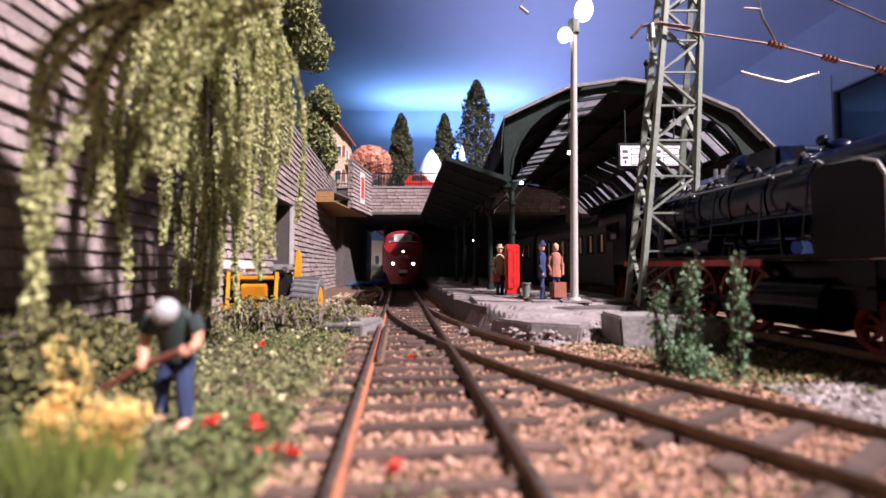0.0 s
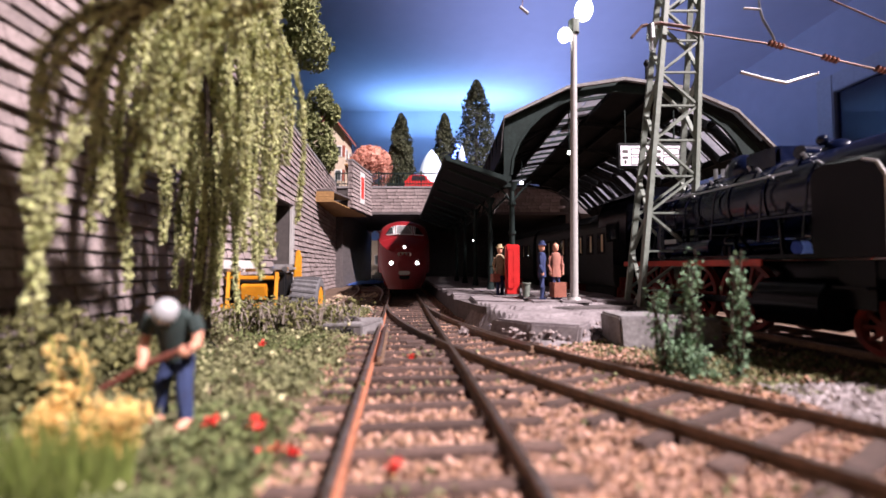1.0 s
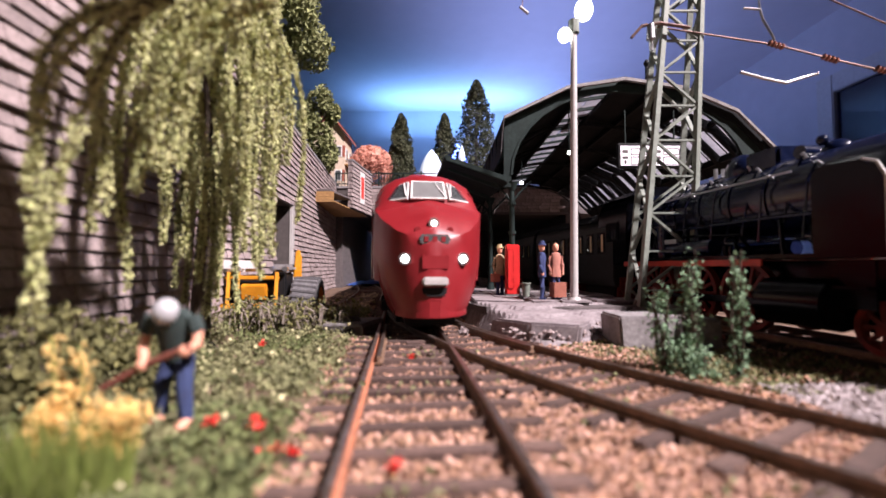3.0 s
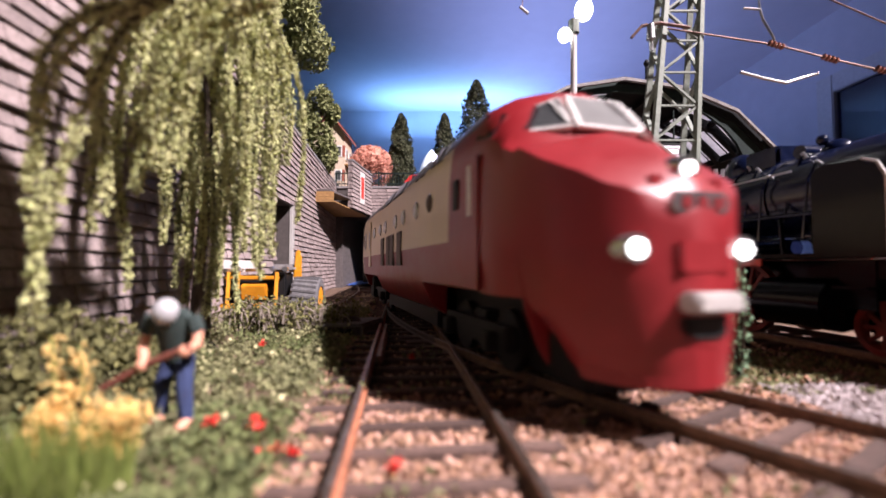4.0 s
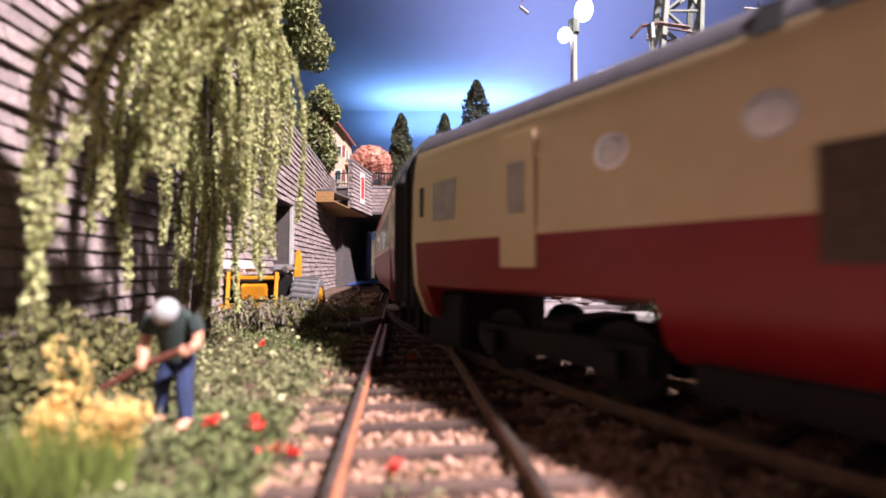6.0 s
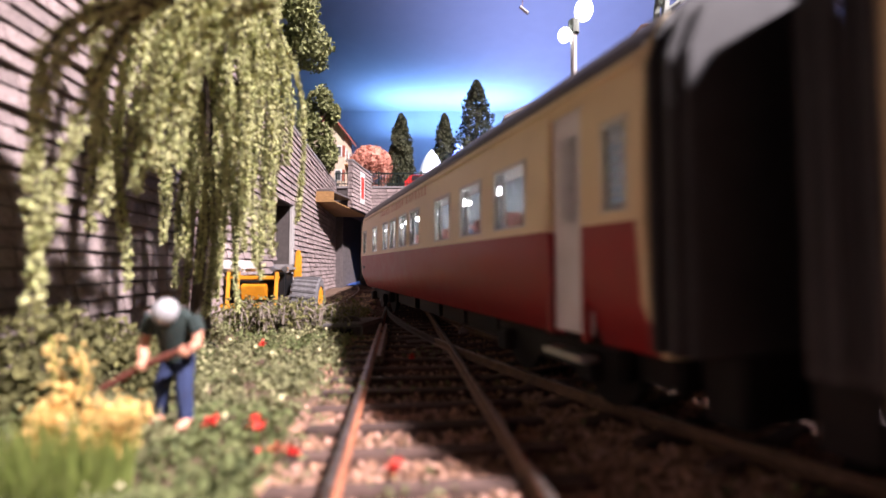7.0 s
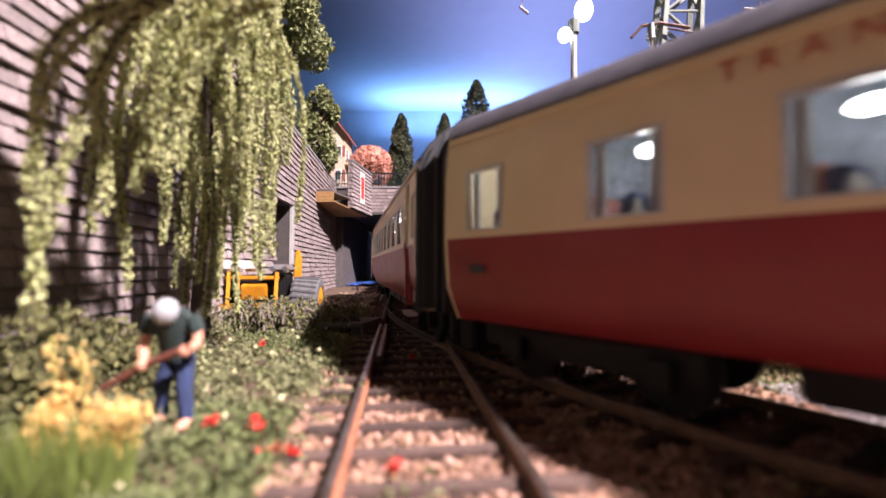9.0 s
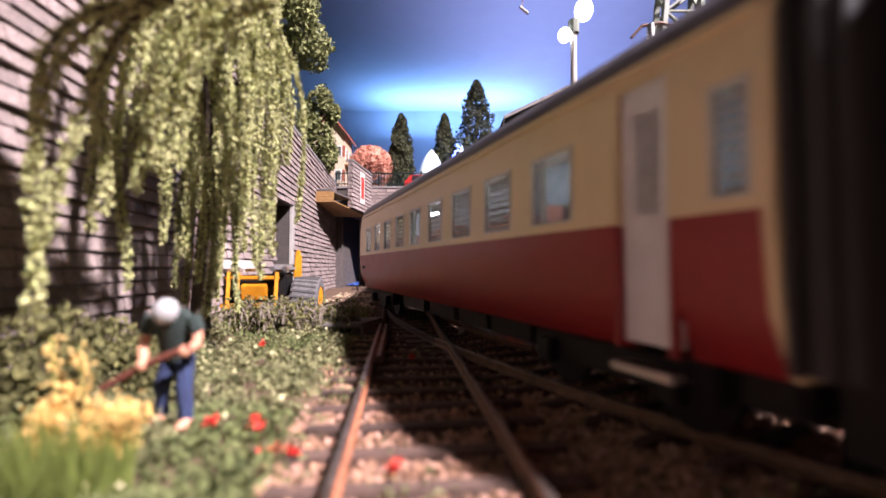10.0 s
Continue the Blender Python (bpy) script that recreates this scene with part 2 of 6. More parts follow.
ORANGE = mat("machine_orange", (0.75, 0.34, 0.02), (0.58, 0.22, 0.01), 0.2, 0.5, bump=0.1)
TYRE = mat("tyre_grey", (0.16, 0.155, 0.16), (0.09, 0.085, 0.09), 0.5, 0.9, bump=0.4)
SKIN = mat("figure_skin", (0.72, 0.36, 0.24), (0.62, 0.28, 0.18), 0.3, 0.6, bump=0.05)
PAINT_RED = mat("signal_red", (0.62, 0.02, 0.02), (0.5, 0.015, 0.015), 0.1, 0.45, bump=0.05)
POST_GREY = mat("post_grey", (0.50, 0.48, 0.46), (0.38, 0.36, 0.35), 0.2, 0.5, bump=0.1)
WOOD = mat("porch_wood", (0.42, 0.24, 0.09), (0.24, 0.13, 0.05), 0.4, 0.8, bump=0.4)
LOCO_BLACK = mat("loco_black", (0.003, 0.0035, 0.006), (0.002, 0.002, 0.003), 0.15, 0.2, bump=0.12)
LOCO_BLACK.node_tree.nodes["Principled BSDF"].inputs["Specular IOR Level"].default_value = 0.14
# black paint with the room's blue sheen tinted into its base colour
LOCO_BOILER = mat("boiler_blue_sheen", (0.004, 0.008, 0.034), (0.002, 0.004, 0.014), 0.15, 0.22, bump=0.12)
# the loco's red twice: shade of the wheels darkened in, then brighter for the valance
LOCO_RED_SHADED = mat("loco_red_shaded", (0.19, 0.012, 0.007), (0.07, 0.006, 0.004), 0.2, 0.6, bump=0.1)
LOCO_RED_LIT = mat("loco_red_lit", (0.48, 0.04, 0.02), (0.34, 0.025, 0.012), 0.2, 0.5, bump=0.05)
COACH_GREEN = mat("coach_dark", (0.0090, 0.0100, 0.0090), (0.0050, 0.0060, 0.0055), 0.1, 0.5, bump=0.05)
CLAY = mat("clay_tile", (0.35, 0.11, 0.07), (0.24, 0.07, 0.05), 0.3, 0.85, bump=0.3)
PLASTER = mat("plaster", (0.62, 0.5, 0.38), (0.5, 0.4, 0.3), 0.2, 0.9, bump=0.2)
BLUE_GLOW = mat("blue_led", (0.12, 0.2, 1.0), glow=8.0)
COPPER = mat("insulator_brown", (0.30, 0.12, 0.08), (0.2, 0.08, 0.05), 0.3, 0.4, bump=0.05)
WIRE = mat("wire", (0.22, 0.14, 0.12), (0.14, 0.09, 0.08), 0.3, 0.45, metal=0.6, bump=0.05)

# ---- plan of the tracks ----
A0 = radians(5.95)
PX, PY, RADIUS = -18.22, 204.19, 347.4
A_END = radians(48)


def main_x(y):
    return -math.tan(A0) * (y - 41) - 1.2


def loco_x(y):
    return 97 - math.tan(A0) * (y - 78)


def route(s):
    """A point and heading (turn to the right from straight towards the viewer) on the train's route."""
    if s <= 0:
        return PX + s * math.sin(A0), PY - s * math.cos(A0), A0
    end = (A_END - A0) * RADIUS
    a = A0 + min(s, end) / RADIUS
    x, y = PX + RADIUS * (math.cos(A0) - math.cos(a)), PY - RADIUS * (math.sin(a) - math.sin(A0))
    extra = max(0, s - end)
    return x + extra * math.sin(a), y - extra * math.cos(a), a


# ---- room ----
def slab(name, x0, x1, y0, y1, z0, z1, m, label, category):
    ob = part(name, Shape().box(x0, x1, y0, y1, z0, z1), m)
    return tagged(ob, label, category, kind="structure")


slab("floor", -1600, 1600, -1500, 2700, -960, -940, FLOOR_WOOD, "dark wooden floor of the hobby room", "floor")
slab("ceiling", -1600, 1600, 1420, 2700, 985, 1005, CEIL_PAINT, "plain pale ceiling washed by blue light", "ceiling")
# unseen, added dark above the layout so that shaded parts stay dark
slab("ceiling_boards", -1600, 1600, -1500, 1420, 985, 1005, DARK_UNSEEN, "unseen dark ceiling part that keeps bounce light low", "ceiling")
slab("wall_north", -1600, 1600, 2600, 2620, -940, 985, PAINT_WHITE, "plain painted room wall in blue light", "wall")
# south, west and near east walls are unseen, dark to lower the fill light
slab("wall_south", -1600, 1600, -1420, -1400, -940, 985, DARK_UNSEEN, "unseen dark room wall that keeps bounce light low", "wall")
slab("wall_west", -1520, -1500, -1400, 2600, -940, 985, DARK_UNSEEN, "unseen dark room wall that keeps bounce light low", "wall")
# east wall with the window's opening
wall = part("wall_east", Shape().box(1490, 1510, 660, 700, -940, 985).box(1490, 1510, 1640, 2600, -940, 985).box(1490, 1510, 700, 1640, 745, 985).box(1490, 1510, 700, 1640, -940, -60), PAINT_WHITE)
tagged(wall, "pale painted room wall with a window", "wall", kind="structure")
slab("wall_panelling", 1490, 1510, -1400, 660, -940, 985, DARK_UNSEEN, "unseen dark room wall that keeps bounce light low", "wall")
NIGHT = mat("night_outside", (0.01, 0.012, 0.03), (0.008, 0.01, 0.02), 0.01, 0.9, bump=0)
slab("backdrop", 1560, 1565, 600, 1740, -160, 845, NIGHT, "dark night behind the window", "backdrop")
win = thing("window_1", P(1490, 1170, 340), "white framed room window, dark outside", "window", kind="structure")
for y0, y1, z0, z1 in ((-470, -400, -400, 405), (400, 470, -400, 405), (-400, 400, 335, 405), (-400, 400, -400, -330), (-30, 30, -330, 335)):
    part("window_frame", Shape().box(-18, 14, y0, y1, z0, z1), SOFT_WHITE, win, bevel=4)
DARK_GLASS = glass("dark_glass", (0.01, 0.012, 0.03), 0.03, 0.6)
for y0, y1 in ((-400, -30), (30, 400)):
    part("pane", Shape().box(0, 5, y0, y1, -330, 335), DARK_GLASS, win)

# ---- ground ----
def ground_height(x, y):
    n = noise.noise(Vector((x * 0.05, y * 0.05, 0)))
    d = min(abs(x - main_x(y)), abs(x - loco_x(y)))
    left = x < main_x(y) - 16
    return -3.3 + (1.8 + 1.2 * n if left else 0.5 * n)


g = Shape()
nx, ny = 120, 110
xs = [-160 + 960 * (i / nx) ** 1.6 for i in range(nx + 1)]
ys = [-420 + 1150 * j / ny for j in range(ny + 1)]
g.v = [(x, y, ground_height(x, y)) for y in ys for x in xs]
g.f = [(j * (nx + 1) + i, j * (nx + 1) + i + 1, (j + 1) * (nx + 1) + i + 1, (j + 1) * (nx + 1) + i) for j in range(ny) for i in range(nx)]
g.i = [0] * len(g.f)
tagged(part("ground", g, SOIL, smooth=True), "brown earth of the railway layout", "ground", kind="structure")
slab("table_frame", -520, 820, -420, 720, -60, -7, WOOD, "wooden board carrying the model landscape", "table")


# ---- tracks ----
def sweep(pts, w_off):
    """A rail along pts (x, y, heading), shifted sideways by w_off; origin of the profile at rail top."""
    prof = ((-0.85, -1.55), (0.85, -1.55), (0.85, -1.35), (0.24, -1.15), (0.24, -0.56), (0.42, -0.46), (0.42, -0.06), (0.34, 0), (-0.34, 0), (-0.42, -0.06), (-0.42, -0.46), (-0.24, -0.56), (-0.24, -1.15), (-0.85, -1.35))
    rings = []
    for x, y, a in pts:
        rx, ry = -math.cos(a), -math.sin(a)  # to the viewer's left when heading towards the viewer
        rings.append([(x + rx * (u - w_off) * 1.0, y + ry * (u - w_off), z) for u, z in prof])
    return rings


def rail(parent, pts, off, side_mat, name="rail", top=None, lift=0.0):
    s = Shape()
    rings = [[(x, y, z + lift) for x, y, z in r] for r in sweep(pts, off)]
    s.loft(rings)
    n = 14
    for k in range(len(s.f)):
        if k < (len(rings) - 1) * n and k % n in (6, 7, 8):
            s.i[k] = 1
    return part(name, s, [side_mat, top or RAIL_TOP], parent, smooth=False)


def sleepers(parent, places, length=29.0, name="sleeper"):
    data = []
    for k in range(4):
        s = Shape().box(-length / 2, length / 2, -1.0, 1.0, -4.2, -1.4)
        s.v = [(x + RND.uniform(-.35, .35), y + RND.uniform(-.18, .18), z + RND.uniform(-.12, .05)) for x, y, z in s.v]
        data.append(meshed(name, s, SLEEPER, 0.15))
    for x, y, a in places:
        part(name, RND.choice(data), None, parent, at=P(x + RND.uniform(-.4, .4), y, 0, 0, 0, math.degrees(a) + RND.uniform(-1.5, 1.5)))


main_track = thing("railway_track", P(0, 0), "rusty model railway track with dark sleepers and a turnout", "track", kind="structure")
line = [(main_x(y), y, A0) for y in (-60, 20, 60, 100, 150, 200, 300, 420, 560, 700)]
rail(main_track, line, -8.6, RAIL_ORANGE)
rail(main_track, line, 8.6, RAIL_RUST)
turn = [route(s) for s in range(4, 560, 8)]
branch = thing("railway_track", P(0, 0), "rusty curved model track branching off towards the viewer", "track", kind="structure")
RAIL_DARK = mat("rail_dark", (0.085, 0.06, 0.05), (0.04, 0.03, 0.026), 0.35, 0.7, metal=0.2, bump=0.3)
for off, split in ((-8.6, 12), (8.6, 6)):
    rail(branch, turn[:split + 1], off, RAIL_DARK, "switch_rail", RAIL_DARK, lift=0.03)
    rail(branch, turn[split:], off, RAIL_RUST, lift=0.03)
check = [(main_x(y), y, A0) for y in (84, 90, 125, 131)]
rail(main_track, check, -6.9, RAIL_RUST, "check_rail", lift=0.05)
check2 = [route(s) for s in range(78, 126, 8)]
rail(branch, check2, 6.9, RAIL_RUST, "check_rail", lift=0.05)
sleepers(main_track, [(main_x(y), y, A0) for y in np.arange(16, 440, 7.2)])
sleepers(branch, [route(s) for s in np.arange(88, 330, 7.2)])
far_track = thing("railway_track", P(0, 0), "model track under the locomotive beside the platform", "track", kind="structure")
line2 = [(loco_x(y), y, A0) for y in (-60, 60, 200, 400, 650)]
rail(far_track, line2, -8.6, RAIL_RUST)
rail(far_track, line2, 8.6, RAIL_RUST)
sleepers(far_track, [(loco_x(y), y, A0) for y in np.arange(20, 200, 6.7)])


def near_rail(x, y):
    """Sideways distance from the nearest rail's head."""
    d = abs(abs((x - main_x(y)) * math.cos(A0)) - 8.6)
    cx, cy = PX + RADIUS * math.cos(A0), PY + RADIUS * math.sin(A0)
    if y < PY:
        d = min(d, abs(abs(RADIUS - math.hypot(x - cx, y - cy)) - 8.6))
    return min(d, abs(abs(x - loco_x(y)) * math.cos(A0) - 8.6))


stones, pale = Shape(), Shape()
beds = np.array([(main_x(y), y, A0) for y in np.arange(16, 440, 7.2)] + [route(s) for s in np.arange(88, 330, 7.2)])
bed_c, bed_s = np.cos(beds[:, 2]), np.sin(beds[:, 2])


def on_sleeper(x, y):
    dx, dy = x - beds[:, 0], y - beds[:, 1]
    u, v = dx * bed_c + dy * bed_s, dy * bed_c - dx * bed_s
    return bool(np.any((np.abs(v) < 1.25) & (np.abs(u) < 14.6)))



for k in range(150000):
    y = 14 + 330 * RND.random() ** 1.9
    x = RND.uniform(main_x(y) - 19, min(95, 25 + y * 0.95))
    if near_rail(x, y) < 1.0:
        continue
    if abs(x - main_x(y)) < 9 and y > 62 and RND.random() < 0.6:
        continue
    if y > 118 and x > main_x(y) + 22:
        continue
    if RND.random() < (0.55 if y < 44 else 0.88) and on_sleeper(x, y):
        continue
    z = -2.75 + RND.uniform(0, 1.0)
    if x > 46 and y > 71 and RND.random() < .85:
        continue
    white = y < 72 and x > 52
    stones.m = RND.choice((0, 0, 0, 1, 1, 2))
    (pale if white else stones).rock((x, y, z), 0.14 + 0.36 * RND.random() ** 1.3)
tagged(part("ballast", stones, [BALLAST, BALLAST_PINK, BALLAST_BROWN]), "pinkish brown loose track ballast", "gravel", kind="stuff")
tagged(part("ballast", pale, PALE_BALLAST), "pale grey loose track ballast", "gravel", kind="stuff")


# ---- retaining wall, bridge and terraces ----
def brick_meshes(length, high, deep, m):
    out = []
    for k in range(5):
        s = Shape().box(-deep, deep, -length / 2, length / 2, 0, high)
        s.v = [(x + (0.35 if z == 0 else -0.35) * (x > 0) + RND.uniform(-.12, .12), y + RND.uniform(-.15, .15), z + RND.uniform(-.1, .1)) for x, y, z in s.v]
        out.append(meshed("brick", s, m, 0.12))
    return out


WALL_AT = P(main_x(0) - 61.5, 0, 0, 0, 0, 5.95)
ret = thing("wall_1", WALL_AT, "retaining wall of narrow purplish grey stone courses", "wall", kind="structure")
core = Shape().box(-12, -0.5, -80, 199, -4, 92).box(-12, -0.5, 227, 396, -4, 92).box(-12, -0.5, 199, 227, 50, 92)
part("wall_core", core, MORTAR, ret)
part("coping", Shape().box(-12.5, 1.2, -80, 396.5, 92, 94.2), CONCRETE, ret, bevel=0.4)
part("door_post", Shape().box(-0.5, 1.4, 226.6, 231, -3, 50.5), POST_GREY, ret, "grey door post", bevel=0.3)
part("niche_back", Shape().box(-30, -29, 190, 236, -4, 52).box(-29, -12, 190, 199, -4, 52).box(-29, -12, 227, 236, -4, 52).box(-29, -12, 199, 227, 50, 52), BLACK, ret, "dark doorway niche")
rest = Shape()
variants = brick_meshes(7.2, 2.76, 0.9, BRICK)
made = 0
for row in range(32):
    z = -3.6 + row * 3.0
    y = -62 + (row % 2) * 3.7 + RND.uniform(-1, 1)
    while y < 391:
        long = RND.uniform(6.5, 10.5)
        yc = y + long / 2
        y += long + 0.18
        if yc < 30 or (196 < yc < 231 and z < 49):
            continue
        dx = RND.uniform(-0.25, 0.25)
        if 60 < yc < 124 and made < 300 and z > 6:
            made += 1
            ob = part("brick", RND.choice(variants), None, ret, at=P(dx, yc, z))
            ob.scale = (1, long / 7.2, 1)
        else:
            n = len(rest.v)
            rest.box(-0.8 + dx, 0.9 + dx, yc - long / 2, yc + long / 2, z, z + 2.76)
            rest.v[n:] = [(a + (0.35 if c == z else -0.35) * (a > 0.3) + RND.uniform(-.12, .12), b + RND.uniform(-.1, .1), c + RND.uniform(-.12, .12)) for a, b, c in rest.v[n:]]
tagged(part("brick_rest", rest, BRICK_REST, ret), kind="stuff")

EARTH = mat("terrace_earth", (0.12, 0.15, 0.06), (0.07, 0.08, 0.04), 0.1, 0.95, bump=0.8)
terr = Shape().prism([(main_x(-80) - 73, -80), (main_x(396) - 73.5, 394), (-480, 394), (-480, -80)], "z", -5, 91)
tagged(part("ground_terrace", terr, EARTH), "grassy upper terrace behind the retaining wall", "terrace", kind="structure")

bridge = thing("bridge", P(0, 383, 0), "road bridge with a parapet of grey stone courses", "bridge")
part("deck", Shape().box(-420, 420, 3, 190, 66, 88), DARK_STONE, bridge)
part("backing", Shape().box(-99, 120, 0.6, 3, 66.8, 88.6), MORTAR, bridge)
part("coping", Shape().box(-99, 120, -1.2, 4, 88.6, 90.6), CONCRETE, bridge, bevel=0.3)
part("lintel", Shape().box(-99, 120, -0.6, 3, 64.6, 66.8), DARK_STONE, bridge, bevel=0.3)
bv = brick_meshes(8.4, 2.7, 0.8, BRICK)
for row in range(7):
    x = -66 - (row % 2) * 4
    while x < 105:
        long = RND.uniform(6.5, 10)
        ob = part("brick", RND.choice(bv), None, bridge, at=P(x + long / 2, 0.2 + RND.uniform(-.15, .15), 67 + row * 3.05, 0, 0, 90))
        ob.scale = (1, long / 8.4, 1)
        x += long + 0.4
for x in (-97, 118):
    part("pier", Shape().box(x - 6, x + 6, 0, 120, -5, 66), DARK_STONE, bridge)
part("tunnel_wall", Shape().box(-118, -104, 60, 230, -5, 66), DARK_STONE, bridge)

# railing on the bridge
fence = thing("iron_fence", P(0, 384, 90.6), "thin dark iron railing along the bridge", "fence")
bar = meshed("bar", Shape().box(-0.28, 0.28, -0.28, 0.28, 0, 13), IRON_GREEN)
for k in range(62):
    part("bar", bar, None, fence, at=P(-98 + k * 2.6, 0, 0))
for z in (2.0, 11.6):
    part("rail", Shape().box(-99, 62, -0.4, 0.4, z, z + 0.9), IRON_GREEN, fence)
for k in range(5):
    part("post", Shape().box(-0.7, 0.7, -0.7, 0.7, 0, 14.5), IRON_GREEN, fence, at=P(-98 + k * 39, 0.2, 0), bevel=0.1)

# side parapet with a poster, and the wooden porch under it
side = thing("parapet", P(0, 0, 0), "stone clad side parapet beside the bridge with a faded poster", "parapet")
pa, pb = Vector((-71.5, 328, 0)), Vector((-65.5, 382, 0))
u = (pb - pa).normalized()
ang = math.degrees(math.atan2(-u.x, u.y))
part("core", Shape().box(-3, 0, 0, 54.5, 63, 100), MORTAR, side, at=P(pa.x, pa.y, 0, 0, 0, ang))
part("coping", Shape().box(-3.6, 1.2, -0.8, 55, 100, 101.6), CONCRETE, side, at=P(pa.x, pa.y, 0, 0, 0, ang), bevel=0.3)
pv = brick_meshes(7.6, 2.65, 0.7, BRICK)
pm = P(pa.x, pa.y, 0, 0, 0, ang)
for row in range(12):
    for k in range(7):
        y = 3.9 + k * 7.8 - (row % 2) * 1.6
        part("brick", RND.choice(pv), None, side, at=pm @ P(0.3 + RND.uniform(-.15, .15), y, 63.3 + row * 3.04))
    part("brick", RND.choice(pv), None, side, at=pm @ P(-1.4, -0.2, 63.3 + row * 3.04, 0, 0, 90)).scale = (1, 0.35, 1)
part("poster", Shape().box(1.25, 1.45, 18, 30, 70, 96), SOFT_WHITE, side, "faded red and white poster", at=pm)
part("poster_print", Shape().box(1.46, 1.6, 20, 28, 74, 92), POPPY, side, "red print", at=pm)
porch = thing("porch_roof", P(0, 0, 0), "brown wooden porch roof on the retaining wall", "porch")
part("boarding", Shape().prism([(-92, 292), (-75, 292), (-69, 381), (-98, 381)], "z", 62.2, 63.0), WOOD, porch, "orange brown boards")
part("roof", Shape().prism([(-92, 290), (-78, 290), (-72, 330), (-95, 330)], "z", 69.5, 71.0), DARK_STONE, porch, bevel=0.2)
part("fascia", Shape().box(-92, -76, 290.5, 292, 62, 69.5), WOOD, porch, bevel=0.2)
for k in range(4):
    part("board", Shape().box(-92, -75.5, 289.8, 290.5, 62.2 + k * 1.85, 63.8 + k * 1.85), WOOD, porch)

# ---- platform ----
plat = thing("platform", P(0, 0, 0), "station platform of worn grey slabs, broken at its end", "platform", kind="structure")
left_edge = [(main_x(y) + 19.5 + max(0, 165 - y) * 0.16, y) for y in (480, 320, 240, 190, 165, 140)]
outline = left_edge + [(14, 136), (40, 134), (66, 138), (72, 150), (74, 190), (45, 480)]
part("bed", Shape().prism(outline, "z", -5, 4.6), DARK_STONE, plat)
RAMP = ((10, 30, 146, 168), (30, 52, 143, 165), (52, 71, 145, 166))
for x0, x1, y0, y1 in RAMP:
    s = Shape().box(x0 + .4, x1 - .4, y0 + .4, y1 - .4, 4.0, 5.9)
    s.v = [(x + RND.uniform(-1, 1), y + RND.uniform(-1.2, 1.2), z + RND.uniform(-.5, .2)) for x, y, z in s.v]
    part("slab", s, SLAB, plat, bevel=0.5)
# broken, sloping end of the platform
def end_height(x, y):
    front = 112 - 9 * math.exp(-((x - 26) / 12) ** 2) + max(0, x - 44) * .35
    f = min(1, max(0, (y - front) / 30))
    n = noise.noise(Vector((x * .09, y * .12, 4))) + .5 * noise.noise(Vector((x * .3, y * .35, 8)))
    z = -3.4 + 8.9 * f ** .62 + 1.3 * n * (1 - f * .55)
    return max(-3.6, math.floor(z / 1.7) * 1.7 * .45 + z * .55) if f < 1 else 5.3 + .25 * n


eg = Shape()
ex_, ey_ = list(np.arange(3, 70, 1.1)), list(np.arange(98, 148, 1.1))
for y in ey_:
    for x in ex_:
        eg.v.append((x + .3 * RND.random(), y + .3 * RND.random(), -4.2 + (end_height(x, y) + 4.2) * (1 if y > 150 else min(1, max(0, (near_rail(x, y) - 4.5) / 5)))))
ne = len(ex_)
eg.f = [(j * ne + i, j * ne + i + 1, (j + 1) * ne + i + 1, (j + 1) * ne + i) for j in range(len(ey_) - 1) for i in range(ne - 1)]
eg.i = [0] * len(eg.f)
part("broken_end", eg, SLAB, plat, "broken stony end sloping to the ground")
for k in range(14):
    y0 = 168 + k * 22
    for j in range(4):
        xa = main_x(y0 + 11) + 19.5
        xb = loco_x(y0 + 11) - 18
        w = (xb - xa) / 4
        s = Shape().box(xa + j * w + .2, xa + (j + 1) * w - .2, y0 + .2, y0 + 21.8, 4.2, 5.95 + RND.uniform(-.12, .1))
        part("slab", s, SLAB, plat, bevel=0.25)
rub = Shape()
for k in range(700):
    a = RND.random()
    x, y = 4 + 44 * a + RND.uniform(-3, 3), 128 - 14 * math.sin(a * 3.1) + RND.uniform(-7, 5)
    if near_rail(x, y) > 4:
        rub.rock((x, y, RND.uniform(-2.8, 1.2)), RND.uniform(0.35, 1.1))
tagged(part("rubble", rub, BRICK_REST), "broken grey stones at the platform's end", "rubble", kind="stuff")
stone = Shape()
stone.prism([(13, 121), (22, 110), (35, 108), (41, 117), (28, 125)], "z", -4, 2.6)
stone.v = [(x + RND.uniform(-1, 1), y + RND.uniform(-1, 1), z + (RND.uniform(-1.2, 1) if z > 0 else 0)) for x, y, z in stone.v]
tagged(part("stone_slab", stone, SLAB, bevel=0.6), "broken grey stone slab lying before the platform", "stone")

# ---- station hall ----
hall = thing("station_hall", P(0, 0, 0), "arched iron station hall with a dark roof and milky skylights", "station hall")
OUT = [(24.8, 78.4), (50.8, 90.8), (74.3, 94.4), (97.8, 90.8), (119.8, 81.2), (136.5, 64.0)]
N = len(OUT)


def roof_at(x):
    for (xa, za), (xb, zb) in zip(OUT, OUT[1:]):
        if xa <= x <= xb:
            return za + (zb - za) * (x - xa) / (xb - xa)
    return OUT[-1][1]


def roof_strip(name, x0, x1, y0, y1, thick, m, lift=0.0, parent=hall, label=""):
    xs_ = [x0] + [x for x, _ in OUT if x0 < x < x1] + [x1]
    pts = [(x, roof_at(x) + lift) for x in xs_] + [(x, roof_at(x) + lift - thick) for x in reversed(xs_)]
    return part(name, Shape().prism(pts, "y", y0, y1), m, parent, label)


